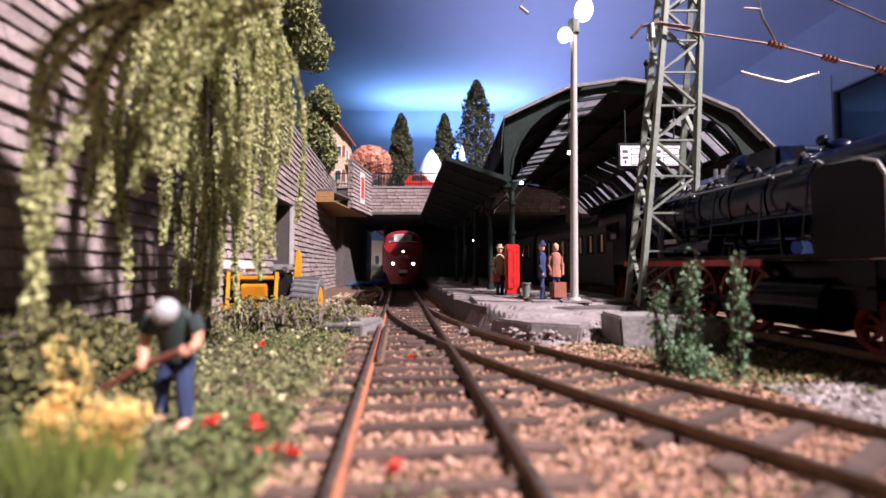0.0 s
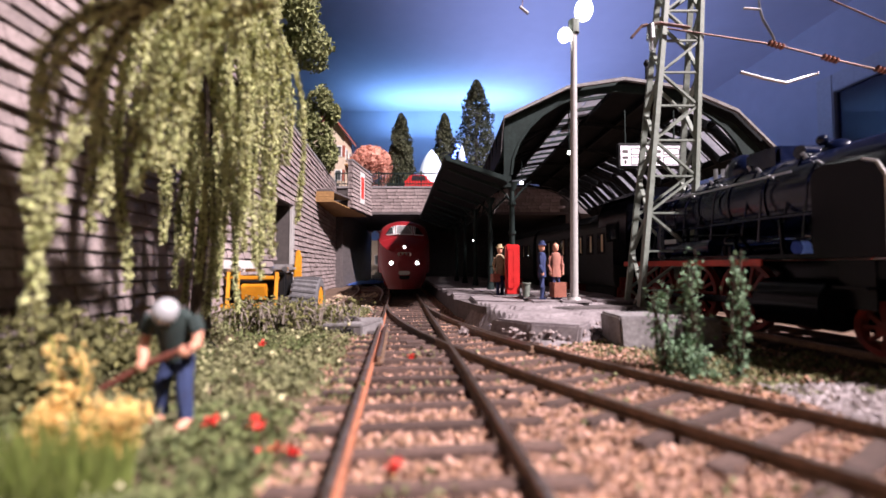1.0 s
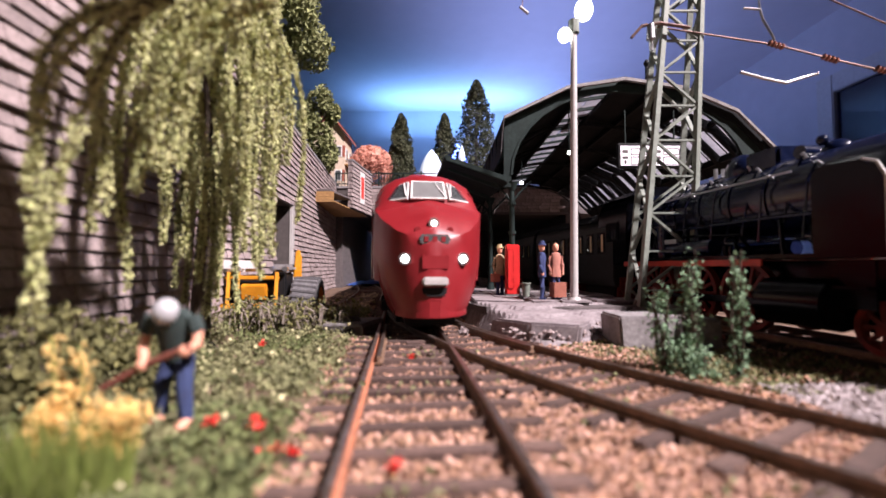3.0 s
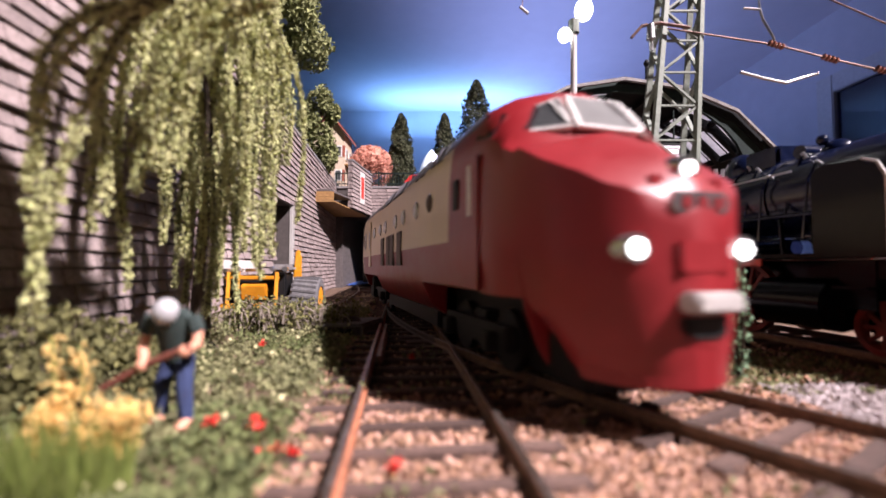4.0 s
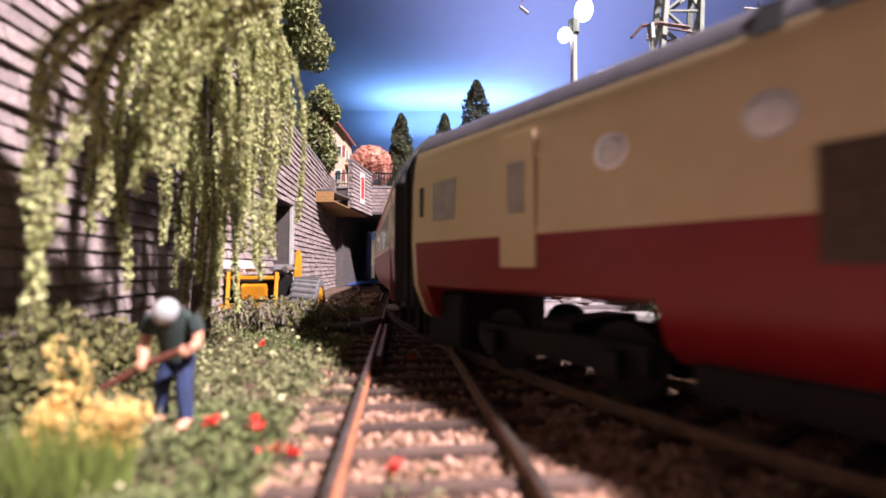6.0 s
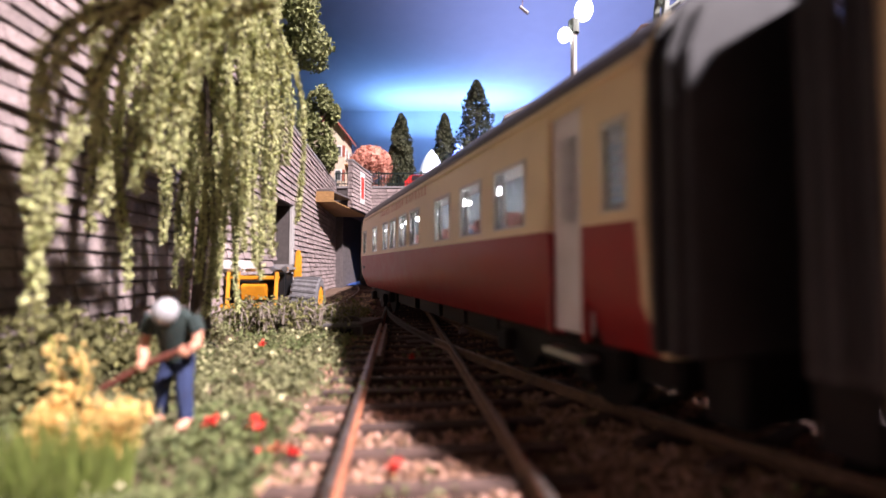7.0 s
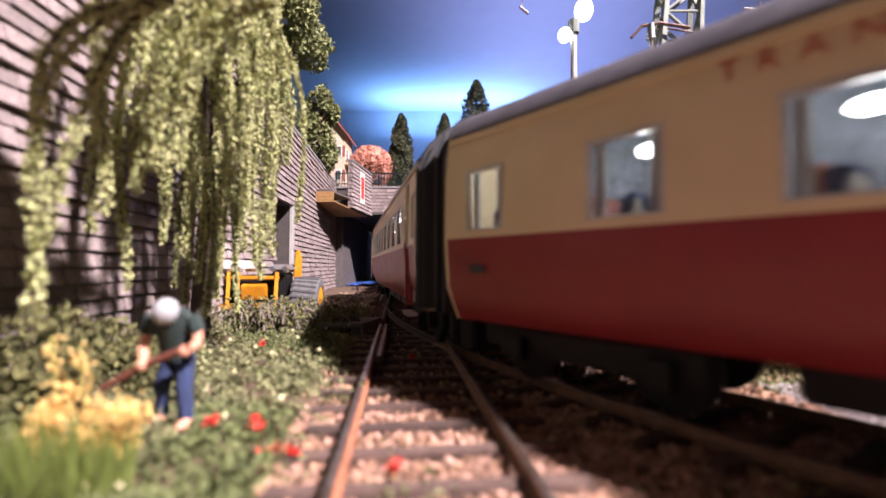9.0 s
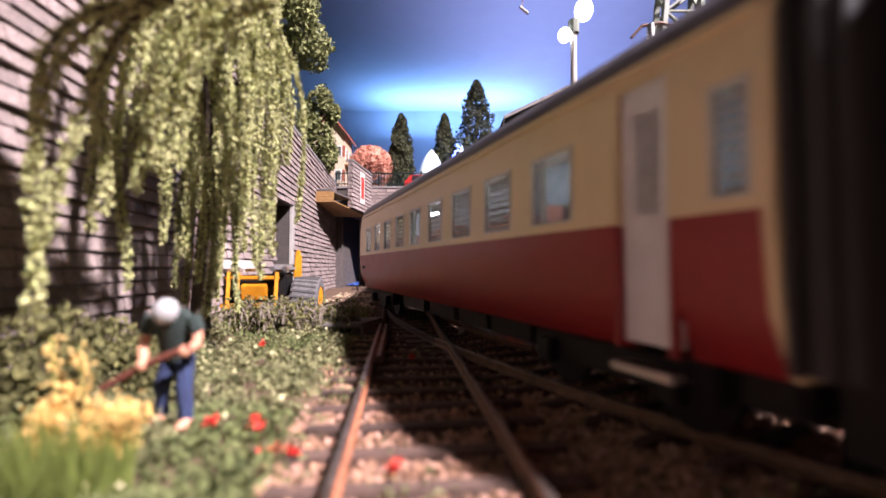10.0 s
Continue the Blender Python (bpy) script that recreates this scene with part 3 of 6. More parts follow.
for j in range(6):
    y0 = 171.5 + j * 41.5
    # rib: outer outline and inner arch
    inner = [(72 - (44 if k < 8 else 53) * math.cos(math.pi * k / 16), 55 + 35 * math.sin(math.pi * k / 16)) for k in range(17)]
    ring = Shape()
    for k in range(16):
        (xa, za), (xb, zb) = inner[k], inner[k + 1]
        ring.prism([(xa, za), (xb, zb), (xb, max(zb + .8, roof_at(max(24.8, xb)) - 1)), (xa, max(za + .8, roof_at(max(24.8, xa)) - 1))], "y", y0, y0 + 1.6)
    ring.box(25, 28, y0, y0 + 1.6, 50, 78).prism([(125, 50), (136, 50), (136, 63.4), (125, 75)], "y", y0, y0 + 1.6)
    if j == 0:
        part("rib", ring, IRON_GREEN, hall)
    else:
        # inner ribs take the shade-dark roof colour instead of the green iron
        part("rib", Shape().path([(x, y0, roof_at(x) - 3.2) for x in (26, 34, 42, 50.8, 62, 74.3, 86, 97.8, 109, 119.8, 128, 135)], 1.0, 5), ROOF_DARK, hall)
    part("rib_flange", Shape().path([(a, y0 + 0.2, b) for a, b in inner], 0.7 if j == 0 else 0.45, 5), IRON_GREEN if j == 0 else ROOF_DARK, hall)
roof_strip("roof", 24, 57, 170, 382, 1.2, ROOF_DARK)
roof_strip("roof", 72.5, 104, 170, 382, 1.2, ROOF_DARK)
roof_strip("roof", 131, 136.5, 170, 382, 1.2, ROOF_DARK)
roof_strip("roof_edge", 23.5, 136.5, 168.6, 170, 1.3, CONCRETE, 0.3, label="pale weathered roof edge")
part("roof_lantern", Shape().prism([(66, 94.6), (67, 96.2), (76, 98.8), (84, 96.4), (85, 94.2)], "y", 205, 230), CONCRETE, hall, "pale roof lantern", bevel=0.2)
for k in range(16):
    y0 = 172 + k * 13.2
    roof_strip("skylight", 57.6, 64.4, y0 + 1.4, y0 + 11, 0.5, PANE_MILK, -0.3)
    roof_strip("skylight", 65.4, 72.0, y0 + 1.4, y0 + 11, 0.5, PANE_MILK, -0.3)
    roof_strip("skylight", 104.8, 117, y0 + 1.2, y0 + 11.6, 0.5, PANE_MILK, -0.3)
    roof_strip("skylight", 118, 130.5, y0 + 1.2, y0 + 11.6, 0.5, PANE_MILK, -0.3)
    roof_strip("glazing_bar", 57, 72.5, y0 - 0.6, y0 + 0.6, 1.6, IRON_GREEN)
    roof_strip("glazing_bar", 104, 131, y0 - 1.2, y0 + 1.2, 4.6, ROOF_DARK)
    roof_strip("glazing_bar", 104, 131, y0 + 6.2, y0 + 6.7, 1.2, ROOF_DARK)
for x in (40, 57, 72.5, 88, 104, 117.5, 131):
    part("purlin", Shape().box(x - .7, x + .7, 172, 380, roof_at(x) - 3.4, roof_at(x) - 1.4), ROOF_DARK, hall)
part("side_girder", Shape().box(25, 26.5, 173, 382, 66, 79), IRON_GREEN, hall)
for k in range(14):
    part("girder_panel", Shape().box(24.2, 25, 176 + k * 14.5, 188 + k * 14.5, 67.5, 76), ROOF_DARK, hall)


def column(y):
    x = 28.5 if y < 180 else 28.5 - 0.105 * (y - 172)
    col = thing("platform_column", P(x, y, 5.8), "slender dark green cast iron column of the station roof", "column", "columns of the platform roof")
    part("shaft", Shape().tube((0, 0, 3), (0, 0, 45), 1.25, 1.0, 12), IRON_GREEN, col, smooth=True)
    part("base", Shape().tube((0, 0, 0), (0, 0, 3.4), 2.1, 1.5, 12), IRON_GREEN, col, smooth=True)
    for z in (12, 25, 37):
        part("collar", Shape().tube((0, 0, z), (0, 0, z + 1.3), 1.7, 1.7, 12), IRON_GREEN, col, smooth=True)
    part("capital", Shape().tube((0, 0, 43), (0, 0, 46.5), 1.2, 2.6, 12), IRON_GREEN, col, smooth=True)
    for sgn in (-1, 1):
        part("bracket", Shape().path([(0, 0, 38), (sgn * 3, 0, 42), (sgn * 8, 0, 47)], 0.5, 5), IRON_GREEN, col)


for y in (173.5, 214, 256, 297, 339):
    column(y)

canopy = thing("platform_canopy", P(0, 0, 0), "dark sloping canopy roof over the platform edge", "canopy")
# sloping roof sheet from the hall's side down over the platform edge
rings = []
for y in (168, 380):
    dx = -0.105 * (y - 168)
    rings.append([(26 + dx, y, 52.6), (2 + dx, y, 61), (1.2 + dx, y, 59.6), (26 + dx, y, 50.8)])
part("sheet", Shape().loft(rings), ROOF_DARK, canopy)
part("front_board", Shape().loft([[(25.5, y, 53.4), (1.2, y, 61.8), (1.0, y, 59.9), (25.5, y, 51.2)] for y in (166.6, 168)]), IRON_GREEN, canopy, bevel=0.2)
part("gutter", Shape().path([(1.4, 167, 61.4), (-20.6, 380, 61.4)], 0.8, 6), IRON_GREEN, canopy)
for k in range(9):
    y = 176 + k * 24
    dx = -0.105 * (y - 168)
    part("rafter", Shape().beam((25 + dx, y, 50.4), (3 + dx, y, 58.6), 1.0, 1.4), IRON_GREEN, canopy)

# destination board hanging under the first arch
board = thing("destination_board", P(84.5, 170.2, 57.5), "hanging platform display with white glowing panels", "sign")
part("casing", Shape().box(-13.4, 13.4, -0.6, 1.6, 0, 10.2), BLACK, board, bevel=0.3)
SIGN = mat("sign_white", (0.9, 0.84, 0.92), glow=0.5)
for x0, x1 in ((-12.4, -0.8), (0.8, 12.4)):
    p = part("panel", Shape().box(x0, x1, -0.9, -0.6, 0.9, 8.9), SIGN, board, "backlit white panel")
    for a, b, c, d in ((0.6, 3.0, 6.0, 7.2), (0.6, 3.0, 3.6, 4.6), (1.4, 2.2, 1.4, 3.0), (4.0, 10.6, 5.2, 5.5), (4.0, 10.6, 7.6, 7.9), (4.0, 4.3, 5.2, 7.9), (10.3, 10.6, 5.2, 7.9), (4.0, 10.6, 1.3, 1.6), (4.0, 10.6, 4.2, 4.5), (4.0, 4.3, 1.3, 4.5), (10.3, 10.6, 1.3, 4.5)):
        part("print_bar", Shape().box(x0 + a, x0 + b, -1.05, -0.9, c, d), DARK_STONE, p)
for x in (-10, 10):
    part("hanger", Shape().tube((x, 0.5, 10), (x, 0.5, 24), 0.35, n=6), IRON_GREEN, board)


# ---- the train ----
PROF = [(9.5, 6.2), (13.2, 8.6), (15.6, 14.0), (16.2, 22.1), (16.15, 23.2), (15.95, 32.8), (15.6, 36.4), (14.95, 39.8), (13.1, 42.7), (9.3, 45.0), (4.8, 46.3), (0, 46.7)]


def lerp_table(table, d):
    for (a, p), (b, q) in zip(table, table[1:]):
        if d <= b:
            return p + (q - p) * max(0, d - a) / (b - a)
    return table[-1][1]


TOPS = [(0, 24), (1, 26.6), (3, 29.4), (6, 32), (10, 34.4), (14, 36.3), (15, 36.8), (17, 39.6), (19, 42.6), (21, 44.7), (24, 46.0), (28, 46.6), (34, 46.8), (40, 46.7)]
DROP = [(0, 1.2), (4, 3.4), (10, 3.8), (14, 3.2), (17, 6.0), (20, 9.2), (24, 10.2), (32, 10), (40, 10.3)]
LOW = [(0, 9), (0.3, 6.5), (0.8, 5.2), (1.6, 4.5), (4, 4.2), (22, 4.4), (27, 6.2), (40, 6.2)]


def section(d, nose):
    if not nose or d >= 40:
        return list(PROF)
    w = 16.2 * max(0.012, 1 - (1 - min(d / 30, 1)) ** 3) ** 0.5
    top, low = lerp_table(TOPS, d), lerp_table(LOW, d)
    crest = top - lerp_table(DROP, d)
    k = min(1, max(0, (d - 14) / 5))
    kt = min(1, max(0, (d - 14) / 10))
    out = []
    for i, (x, z) in enumerate(PROF):
        if i <= 6:
            f = (z - 6.2) / (36.4 - 6.2)
            zz = low + (crest - low) * f
            under = 1 - 0.32 * (1 - f) ** 3
            out.append((w * (x / 16.2 * k + (1 - k) * under), zz))
        else:
            q = (i - 6) / 5
            xn, zn = w * (1 - q) * 0.97, crest + (top - crest) * q ** 0.95
            out.append((xn * (1 - kt) + x * w / 16.2 * kt, zn * (1 - kt) + (z - 36.4) / 10.3 * (top - crest) * kt + crest * kt))
    return out


def on_nose(d, i, side, lift=0.0):
    s = section(d, True)
    a = min(int(i), 10)
    f = i - a
    x, z = s[a][0] + (s[a + 1][0] - s[a][0]) * f, s[a][1] + (s[a + 1][1] - s[a][1]) * f
    return (side * (x + lift * (1 - i / 11)), -d + lift * 0.6, z + lift * 0.8)


def clearance(d, arches):
    for a, b, *z in arches:
        if a <= d <= b:
            return z[0] + (z[-1] - z[0]) * (d - a) / (b - a)
    return 0


def body_shell(length, nose, holes, arches, colour):
    """holes: (d0, d1, lowest level, highest level) left open on both sides; colour(d, level) gives the slot."""
    ds = {0.0, length}
    if nose:
        ds |= {0.3, 0.8, 1.5, 2.5, 4, 6, 8, 10, 12, 14, 15, 17, 19, 21, 23, 25.5, 28, 31, 34, 37, 40}
    for a, b, *_ in holes:
        ds |= {a, b}
    for a, b, *_ in arches:
        ds |= {a, a - 0.15, b, b + 0.15}
    ds |= {float(k) for k in range(44, int(length), 8)}
    ds = sorted(d for d in ds if 0 <= d <= length)
    s = Shape()
    n = len(PROF)
    for d in ds:
        sec = section(d, nose)
        lim = clearance(d, arches)
        ring = [(x, -d, max(z, lim)) for x, z in sec] + [(-x, -d, max(z, lim)) for x, z in reversed(sec[:-1])]
        s.v += ring
    m = 2 * n - 1
    for k in range(len(ds) - 1):
        mid = (ds[k] + ds[k + 1]) / 2
        for j in range(m - 1):
            lev = j if j < n - 1 else m - 2 - j
            if any(a <= mid <= b and lo <= lev < hi for a, b, lo, hi in holes):
                continue
            a, b = k * m + j, k * m + j + 1
            s.f.append((a, b, b + m, a + m))
            s.i.append(colour(mid, lev))
    if nose:
        s.f.append(tuple(range(m)))
        s.i.append(0)
    # ends are closed by bulkheads, built apart
    return s


def bogie(parent, d, wheel_mesh):
    b = part("bogie", Shape().box(-9.6, 9.6, -d - 3, -d + 3, 4, 9.5), BLACK, parent, "black bogie frame", bevel=0.3)
    for sx in (-1, 1):
        part("side_frame", Shape().box(sx * 10.5 - 1, sx * 10.5 + 1, -d - 15, -d + 15, 4.0, 8.0), BLACK, b, bevel=0.3)
    for k in (-1, 1):
        part("wheelset", wheel_mesh, None, b, at=P(0, -d + k * 10.5, 5.2))
    for k in (-1, 1):
        for sx in (-1, 1):
            part("axle_box", Shape().box(sx * 12.4 - 1, sx * 12.4 + 1, -d + k * 10.5 - 1.6, -d + k * 10.5 + 1.6, 3.6, 7.0), BLACK, b, bevel=0.3)


WHEELS = meshed("wheelset", Shape().tube((-8.9, 0, 0), (-7.5, 0, 0), 5.2, 5.2, 18).tube((7.5, 0, 0), (8.9, 0, 0), 5.2, 5.2, 18).tube((-9.4, 0, 0), (9.4, 0, 0), 0.9, 0.9, 8), [BLACK], 0.1)


def bulkhead(parent, d, m):
    half = [(x * 0.985, max(8.6, z - 0.2)) for x, z in PROF[1:]]
    pts = half + [(-x, z) for x, z in reversed(half[:-1])]
    part("end_wall", Shape().prism(pts, "y", -d - 0.3, -d + 0.3), m, parent)


def bellows(parent, d, sign):
    for k in range(4):
        w = 15.0 if k % 2 else 15.9
        h = 45.0 if k % 2 else 46.3
        pts = [(w, 9.5), (w, 36.8), (w - 2.0, 41.4), (w - 6.5, h - .8), (0, h), (-w + 6.5, h - .8), (-w + 2.0, 41.4), (-w, 36.8), (-w, 9.5)]
        y0 = -d - sign * (0.3 + k * 1.05)
        if k == 0:
            part("coupling_gear", Shape().box(-9, 9, -d - 2.2 - 2.1, -d - 2.2 + 2.1, 2.4, 9.8) if sign > 0 else Shape().box(-9, 9, 0.1, 4.3, 2.4, 9.8), BLACK, parent, bevel=0.4)
        part("bellows_fold", Shape().prism(pts, "y", min(y0, y0 - sign * 0.86), max(y0, y0 - sign * 0.86)), RUBBER, parent, "dark rubber gangway bellows" if k == 0 else "", bevel=0.25)


def text_on(parent, body, y, z, size, m, x=16.35):
    data = bpy.data.curves.new("lettering", "FONT")
    data.body, data.size, data.align_x, data.align_y = body, size * S, "CENTER", "CENTER"
    data.extrude = 0.02 * S
    data.space_character = 1.85
    data.materials.append(m)
    ob = new("lettering", data)
    ob.parent = parent
    ob.matrix_basis = P(x, y, z, 90, 0, 90)
    return tagged(ob, "dull red lettering along the coach side")


LETTER = mat("letter_red", (0.42, 0.07, 0.05), (0.34, 0.05, 0.04), 0.2, 0.5, bump=0)
INNER = mat("inner_panel", (0.20, 0.22, 0.27), (0.07, 0.08, 0.10), 0.3, 0.6, bump=0.1)
CURTAIN = mat("curtain", (0.6, 0.6, 0.58), (0.45, 0.45, 0.44), 0.4, 0.9, bump=0.2)
NAVY_SEAT = mat("seat_navy", (0.06, 0.08, 0.16), (0.04, 0.05, 0.1), 0.4, 0.9, bump=0.2)
SEAT = mat("seat_cloth", (0.30, 0.12, 0.10), (0.2, 0.08, 0.07), 0.4, 0.9, bump=0.2)

POWER_L, COACH_L = 182.2, 163.4
PITCH_A, PITCH_B = 190.2, 359.3  # front of each coach behind the front of the power car


def power_car():
    car = thing("power_car", P(0, 0), "red and cream diesel railcar with a rounded nose and lit headlamps", "train")
    arches = [(9, 15, 4.2, 13.4), (15.2, 62, 13.4), (136, 178, 13.2)]
    holes = [(151.5, 158.5, 4, 5), (POWER_L - 1.2, POWER_L - 1.2, 0, 0)]

    def colour(d, lev):
        if lev >= 7 and d > 27:
            return 2
        if d > POWER_L - 1.2:
            return 1
        if d < 40 or lev < 3:
            return 0
        return 1
    part("body", body_shell(POWER_L, True, holes, arches, colour), [RED, CREAM, ROOF_GREY], car, smooth=True)
    bulkhead(car, POWER_L, BLACK)
    part("interior", Shape().box(-13, 13, -180, -44, 13.9, 14.6).box(-13, 13, -46, -45, 14.6, 36).box(-0.3, 0.3, -180, -46, 14.6, 40), BLACK, car)
    part("cab_floor", Shape().box(-12, 12, -44, -14, 30, 30.6).box(-12, 12, -33, -32, 30, 42), BLACK, car)
    part("cab_light", Shape().box(-6, 6, -30, -24, 41.2, 41.5), COACH_GLOW, car)
    # cab windows
    def pane(d0, d1, i0, i1, side, name="windscreen"):
        if side == 0:
            q = [on_nose(d0, i0, -1, .35), on_nose(d0, 11, 1, .35), on_nose(d0, i0, 1, .35), on_nose(d1, i0, 1, .35), on_nose(d1, 11, 1, .35), on_nose(d1, i0, -1, .35)]
            inner = [(x * .9, y - .4, z - .3) for x, y, z in q]
        else:
            q = [on_nose(d0, i0, side, .35), on_nose(d0, i1, side, .35), on_nose(d1, i1, side, .35), on_nose(d1, i0, side, .35)]
            inner = [(x * .97, y - .4, z - .3) for x, y, z in q]
        c = Vector((0, 0, 0))
        for p in q:
            c += Vector(p) / len(q)
        f = part(name, Shape().loft([inner, q]), SOFT_WHITE if name == "windscreen" else RED, car, "cab window in a bright frame")
        small = [c + (Vector(p) - c) * 0.9 + Vector((0, .18, .12)) for p in q]
        part("pane", Shape().loft([[p - Vector((0, .3, .3)) for p in small], small]), WINDOW, f)
    def glazed(q, m=SOFT_WHITE):
        q = [Vector(p) for p in q]
        c = sum(q, Vector()) / len(q)
        n = (q[1] - q[0]).cross(q[2] - q[0]).normalized()
        n = n if n.y > 0 else -n
        fr = part("windscreen", Shape().loft([[p - n * .5 for p in q], [p + n * .15 for p in q]]), m, car, "cab windscreen in a bright frame")
        small = [c + (p - c) * .89 for p in q]
        part("pane", Shape().loft([[p + n * .1 for p in small], [p + n * .28 for p in small]]), CAB_GLASS, fr)
        # thin white strip slanting across one corner of the pane
        part("sun_blind", Shape().beam(small[0].lerp(small[3], .1) + n * .3, small[3].lerp(small[2], .28) + n * .3, .5, .12), SOFT_WHITE, fr)
    glazed([(-5.3, -14.5, 37.0), (5.3, -14.5, 37.0), (4.8, -18.6, 42.8), (-4.8, -18.6, 42.8)])
    for sd in (-1, 1):
        glazed([(sd * 6.1, -14.8, 36.9), (sd * 12.4, -18.4, 36.5), (sd * 9.0, -20.9, 41.5), (sd * 5.6, -18.9, 42.6)])
        pane(21.5, 28.0, 6.2, 7.7, sd, "side_window")
        # headlamps
        h = part("headlamp", Shape().tube((sd * 7.5, -5.0, 19.5), (sd * 7.5, -1.5, 19.5), 1.8, 1.6, 18), CHROME_RIM, car, "bright white headlamp", smooth=True)
        part("lens", Shape().ball((sd * 7.5, -1.6, 19.5), 1.1, 0.5, 1.1, 14, 8), WHITE_GLOW, h, smooth=True)
        part("marker_lamp", Shape().tube((sd * 4.2, -5.2, 27.2), (sd * 4.2, -2.0, 26.9), 1.0, 0.85, 12), RED, car)
        part("wiper", Shape().beam((sd * 2.5, -14.6, 37.2), (sd * 4.0, -17.5, 40.4), 0.25), BLACK, car)
        # doors and portholes on either side
        part("cab_door", Shape().box(sd * 16.05, sd * 16.4, -31.8, -24.8, 14, 35), RED, car, "red cab door", bevel=0.1)
        part("door_window", Shape().box(sd * 16.0, sd * 16.5, -29.3, -27.2, 25.4, 34), SOFT_WHITE, car, bevel=0.3)
        w = part("side_window", Shape().box(sd * 15.7, sd * 16.3, -37.2, -34.2, 27.2, 33), BLACK, car, bevel=0.3)
        for d in (53.6, 66.4, 81.8, 93.8, 113, 125, 140.5):
            r = part("porthole", Shape().tube((sd * 15.3, -d, 31.3), (sd * 16.15, -d, 31.3), 2.35, 2.15, 18), CHROME_RIM, car, "round porthole with a bright rim", smooth=True)
            part("glass", Shape().ball((sd * 15.95, -d, 31.3), .85, 2.0, 2.0, 16, 12), PORTHOLE if d > 60 else GRILLE, r, smooth=True)
        for d0, d1 in ((115.5, 121.9), (103.6, 110), (96.3, 102.8), (84, 90.8)):
            gr = part("grille", Shape().box(sd * 15.95, sd * 16.35, -d1, -d0, 17.8, 27.8), GRILLE, car, "dark ventilation grille", bevel=0.1)
            for k in range(9):
                part("slat", Shape().box(sd * 16.3, sd * 16.5, -d1 + .3, -d0 - .3, 18.2 + k * 1.05, 18.8 + k * 1.05), GRILLE, gr)
        for d0, d1 in ((86, 103), (106, 121), (124, 126.5), (62, 66), (68, 71), (47, 56)):
            rg = part("roof_grille", Shape().loft([[(sd * x, -d, z) for x, z in ((15.25, 39.4), (13.4, 43.0), (12.5, 42.2), (14.4, 39.0))] for d in (d1, d0)]), GRILLE_GREY, car, "dark grey roof grille")
            n = int((d1 - d0) / 4)
            for k in range(1, n):
                y = -d0 - k * (d1 - d0) / n
                part("rib", Shape().beam((sd * 15.35, y, 39.5), (sd * 13.5, y, 43.1), 0.9, 0.5), ROOF_GREY, rg)
        part("door", Shape().box(sd * 15.9, sd * 16.35, -158.5, -151.7, 17.4, 37.0), CREAM, car, "passenger door with a tall window", bevel=0.12)
        part("door_window", Shape().box(sd * 15.8, sd * 16.5, -157, -153.4, 25.0, 33.0), PANE_MILK, car, bevel=0.3)
        part("window", Shape().box(sd * 15.4, sd * 16.25, -175.6, -169.2, 25.6, 32.9), PANE_MILK, car, bevel=0.2)
        part("small_window", Shape().box(sd * 15.5, sd * 16.15, -180.0, -178.2, 26.6, 32.8), GRILLE_GREY, car, "narrow dark end window", bevel=0.3)
    top = part("headlamp", Shape().tube((0, -5.5, 29.2), (0, -1.9, 28.7), 1.45, 1.35, 16), CHROME_RIM, car, "upper headlamp", smooth=True)
    part("lens", Shape().ball((0, -2.0, 28.7), 0.8, 0.45, 0.8, 14, 8), WHITE_GLOW, top, smooth=True)
    badge = part("badge", Shape().prism([(-3.4, 23.2), (3.4, 23.2), (4.1, 24.4), (3.4, 25.7), (-3.4, 25.7), (-4.1, 24.4)], "y", -3.0, -0.2), CHROME_RIM, car, "silver badge plate", bevel=0.15)
    for x in (-2.2, 0, 2.2):
        part("badge_bar", Shape().box(x - .55, x + .55, -0.2, 0.0, 23.8, 25.1), RED, badge)
    part("hatch", Shape().box(-3.6, 3.6, -4, 0.12, 16.6, 20.6), RED, car, "red coupling hatch", bevel=0.4)
    edge = [(section(d, True)[1][0] * 1.0, -d - 0.05) for d in (0.05, 0.4, 0.8, 1.5, 2.5, 4, 6, 9)]
    part("apron", Shape().prism([(-x, y) for x, y in reversed(edge)] + edge, "z", 4.3, 11.0), RED, car, "red front apron", bevel=0.3)
    part("coupler", Shape().box(-3.2, 3.2, -4, 2.0, 12.7, 14.9), POST_GREY, car, "pale coupler cover", bevel=0.4)
    # black shape that paints the shade beneath the coupler
    part("coupler_pocket", Shape().prism([(-3.2, 12.8), (-3.0, 10.2), (-2.1, 9.4), (2.1, 9.4), (3.0, 10.2), (3.2, 12.8)], "y", -6, 0.3), BLACK, car, bevel=0.6)
    bogie(car, 40.5, WHEELS)
    bogie(car, 153.5, WHEELS)
    # added black block that stands in for deep shade round the front bogie
    part("bogie_well", Shape().box(-7.0, 7.0, -62.5, -11, 1.3, 13.6), BLACK, car, bevel=0.4)
    part("underframe", Shape().box(-11, 11, -134, -64, 2.6, 7), BLACK, car, bevel=0.5)
    part("rear_apron", Shape().box(-12, 12, -181.8, -172, 2.4, 12.6), BLACK, car, bevel=0.5)
    bellows(car, POWER_L, 1)
    return car


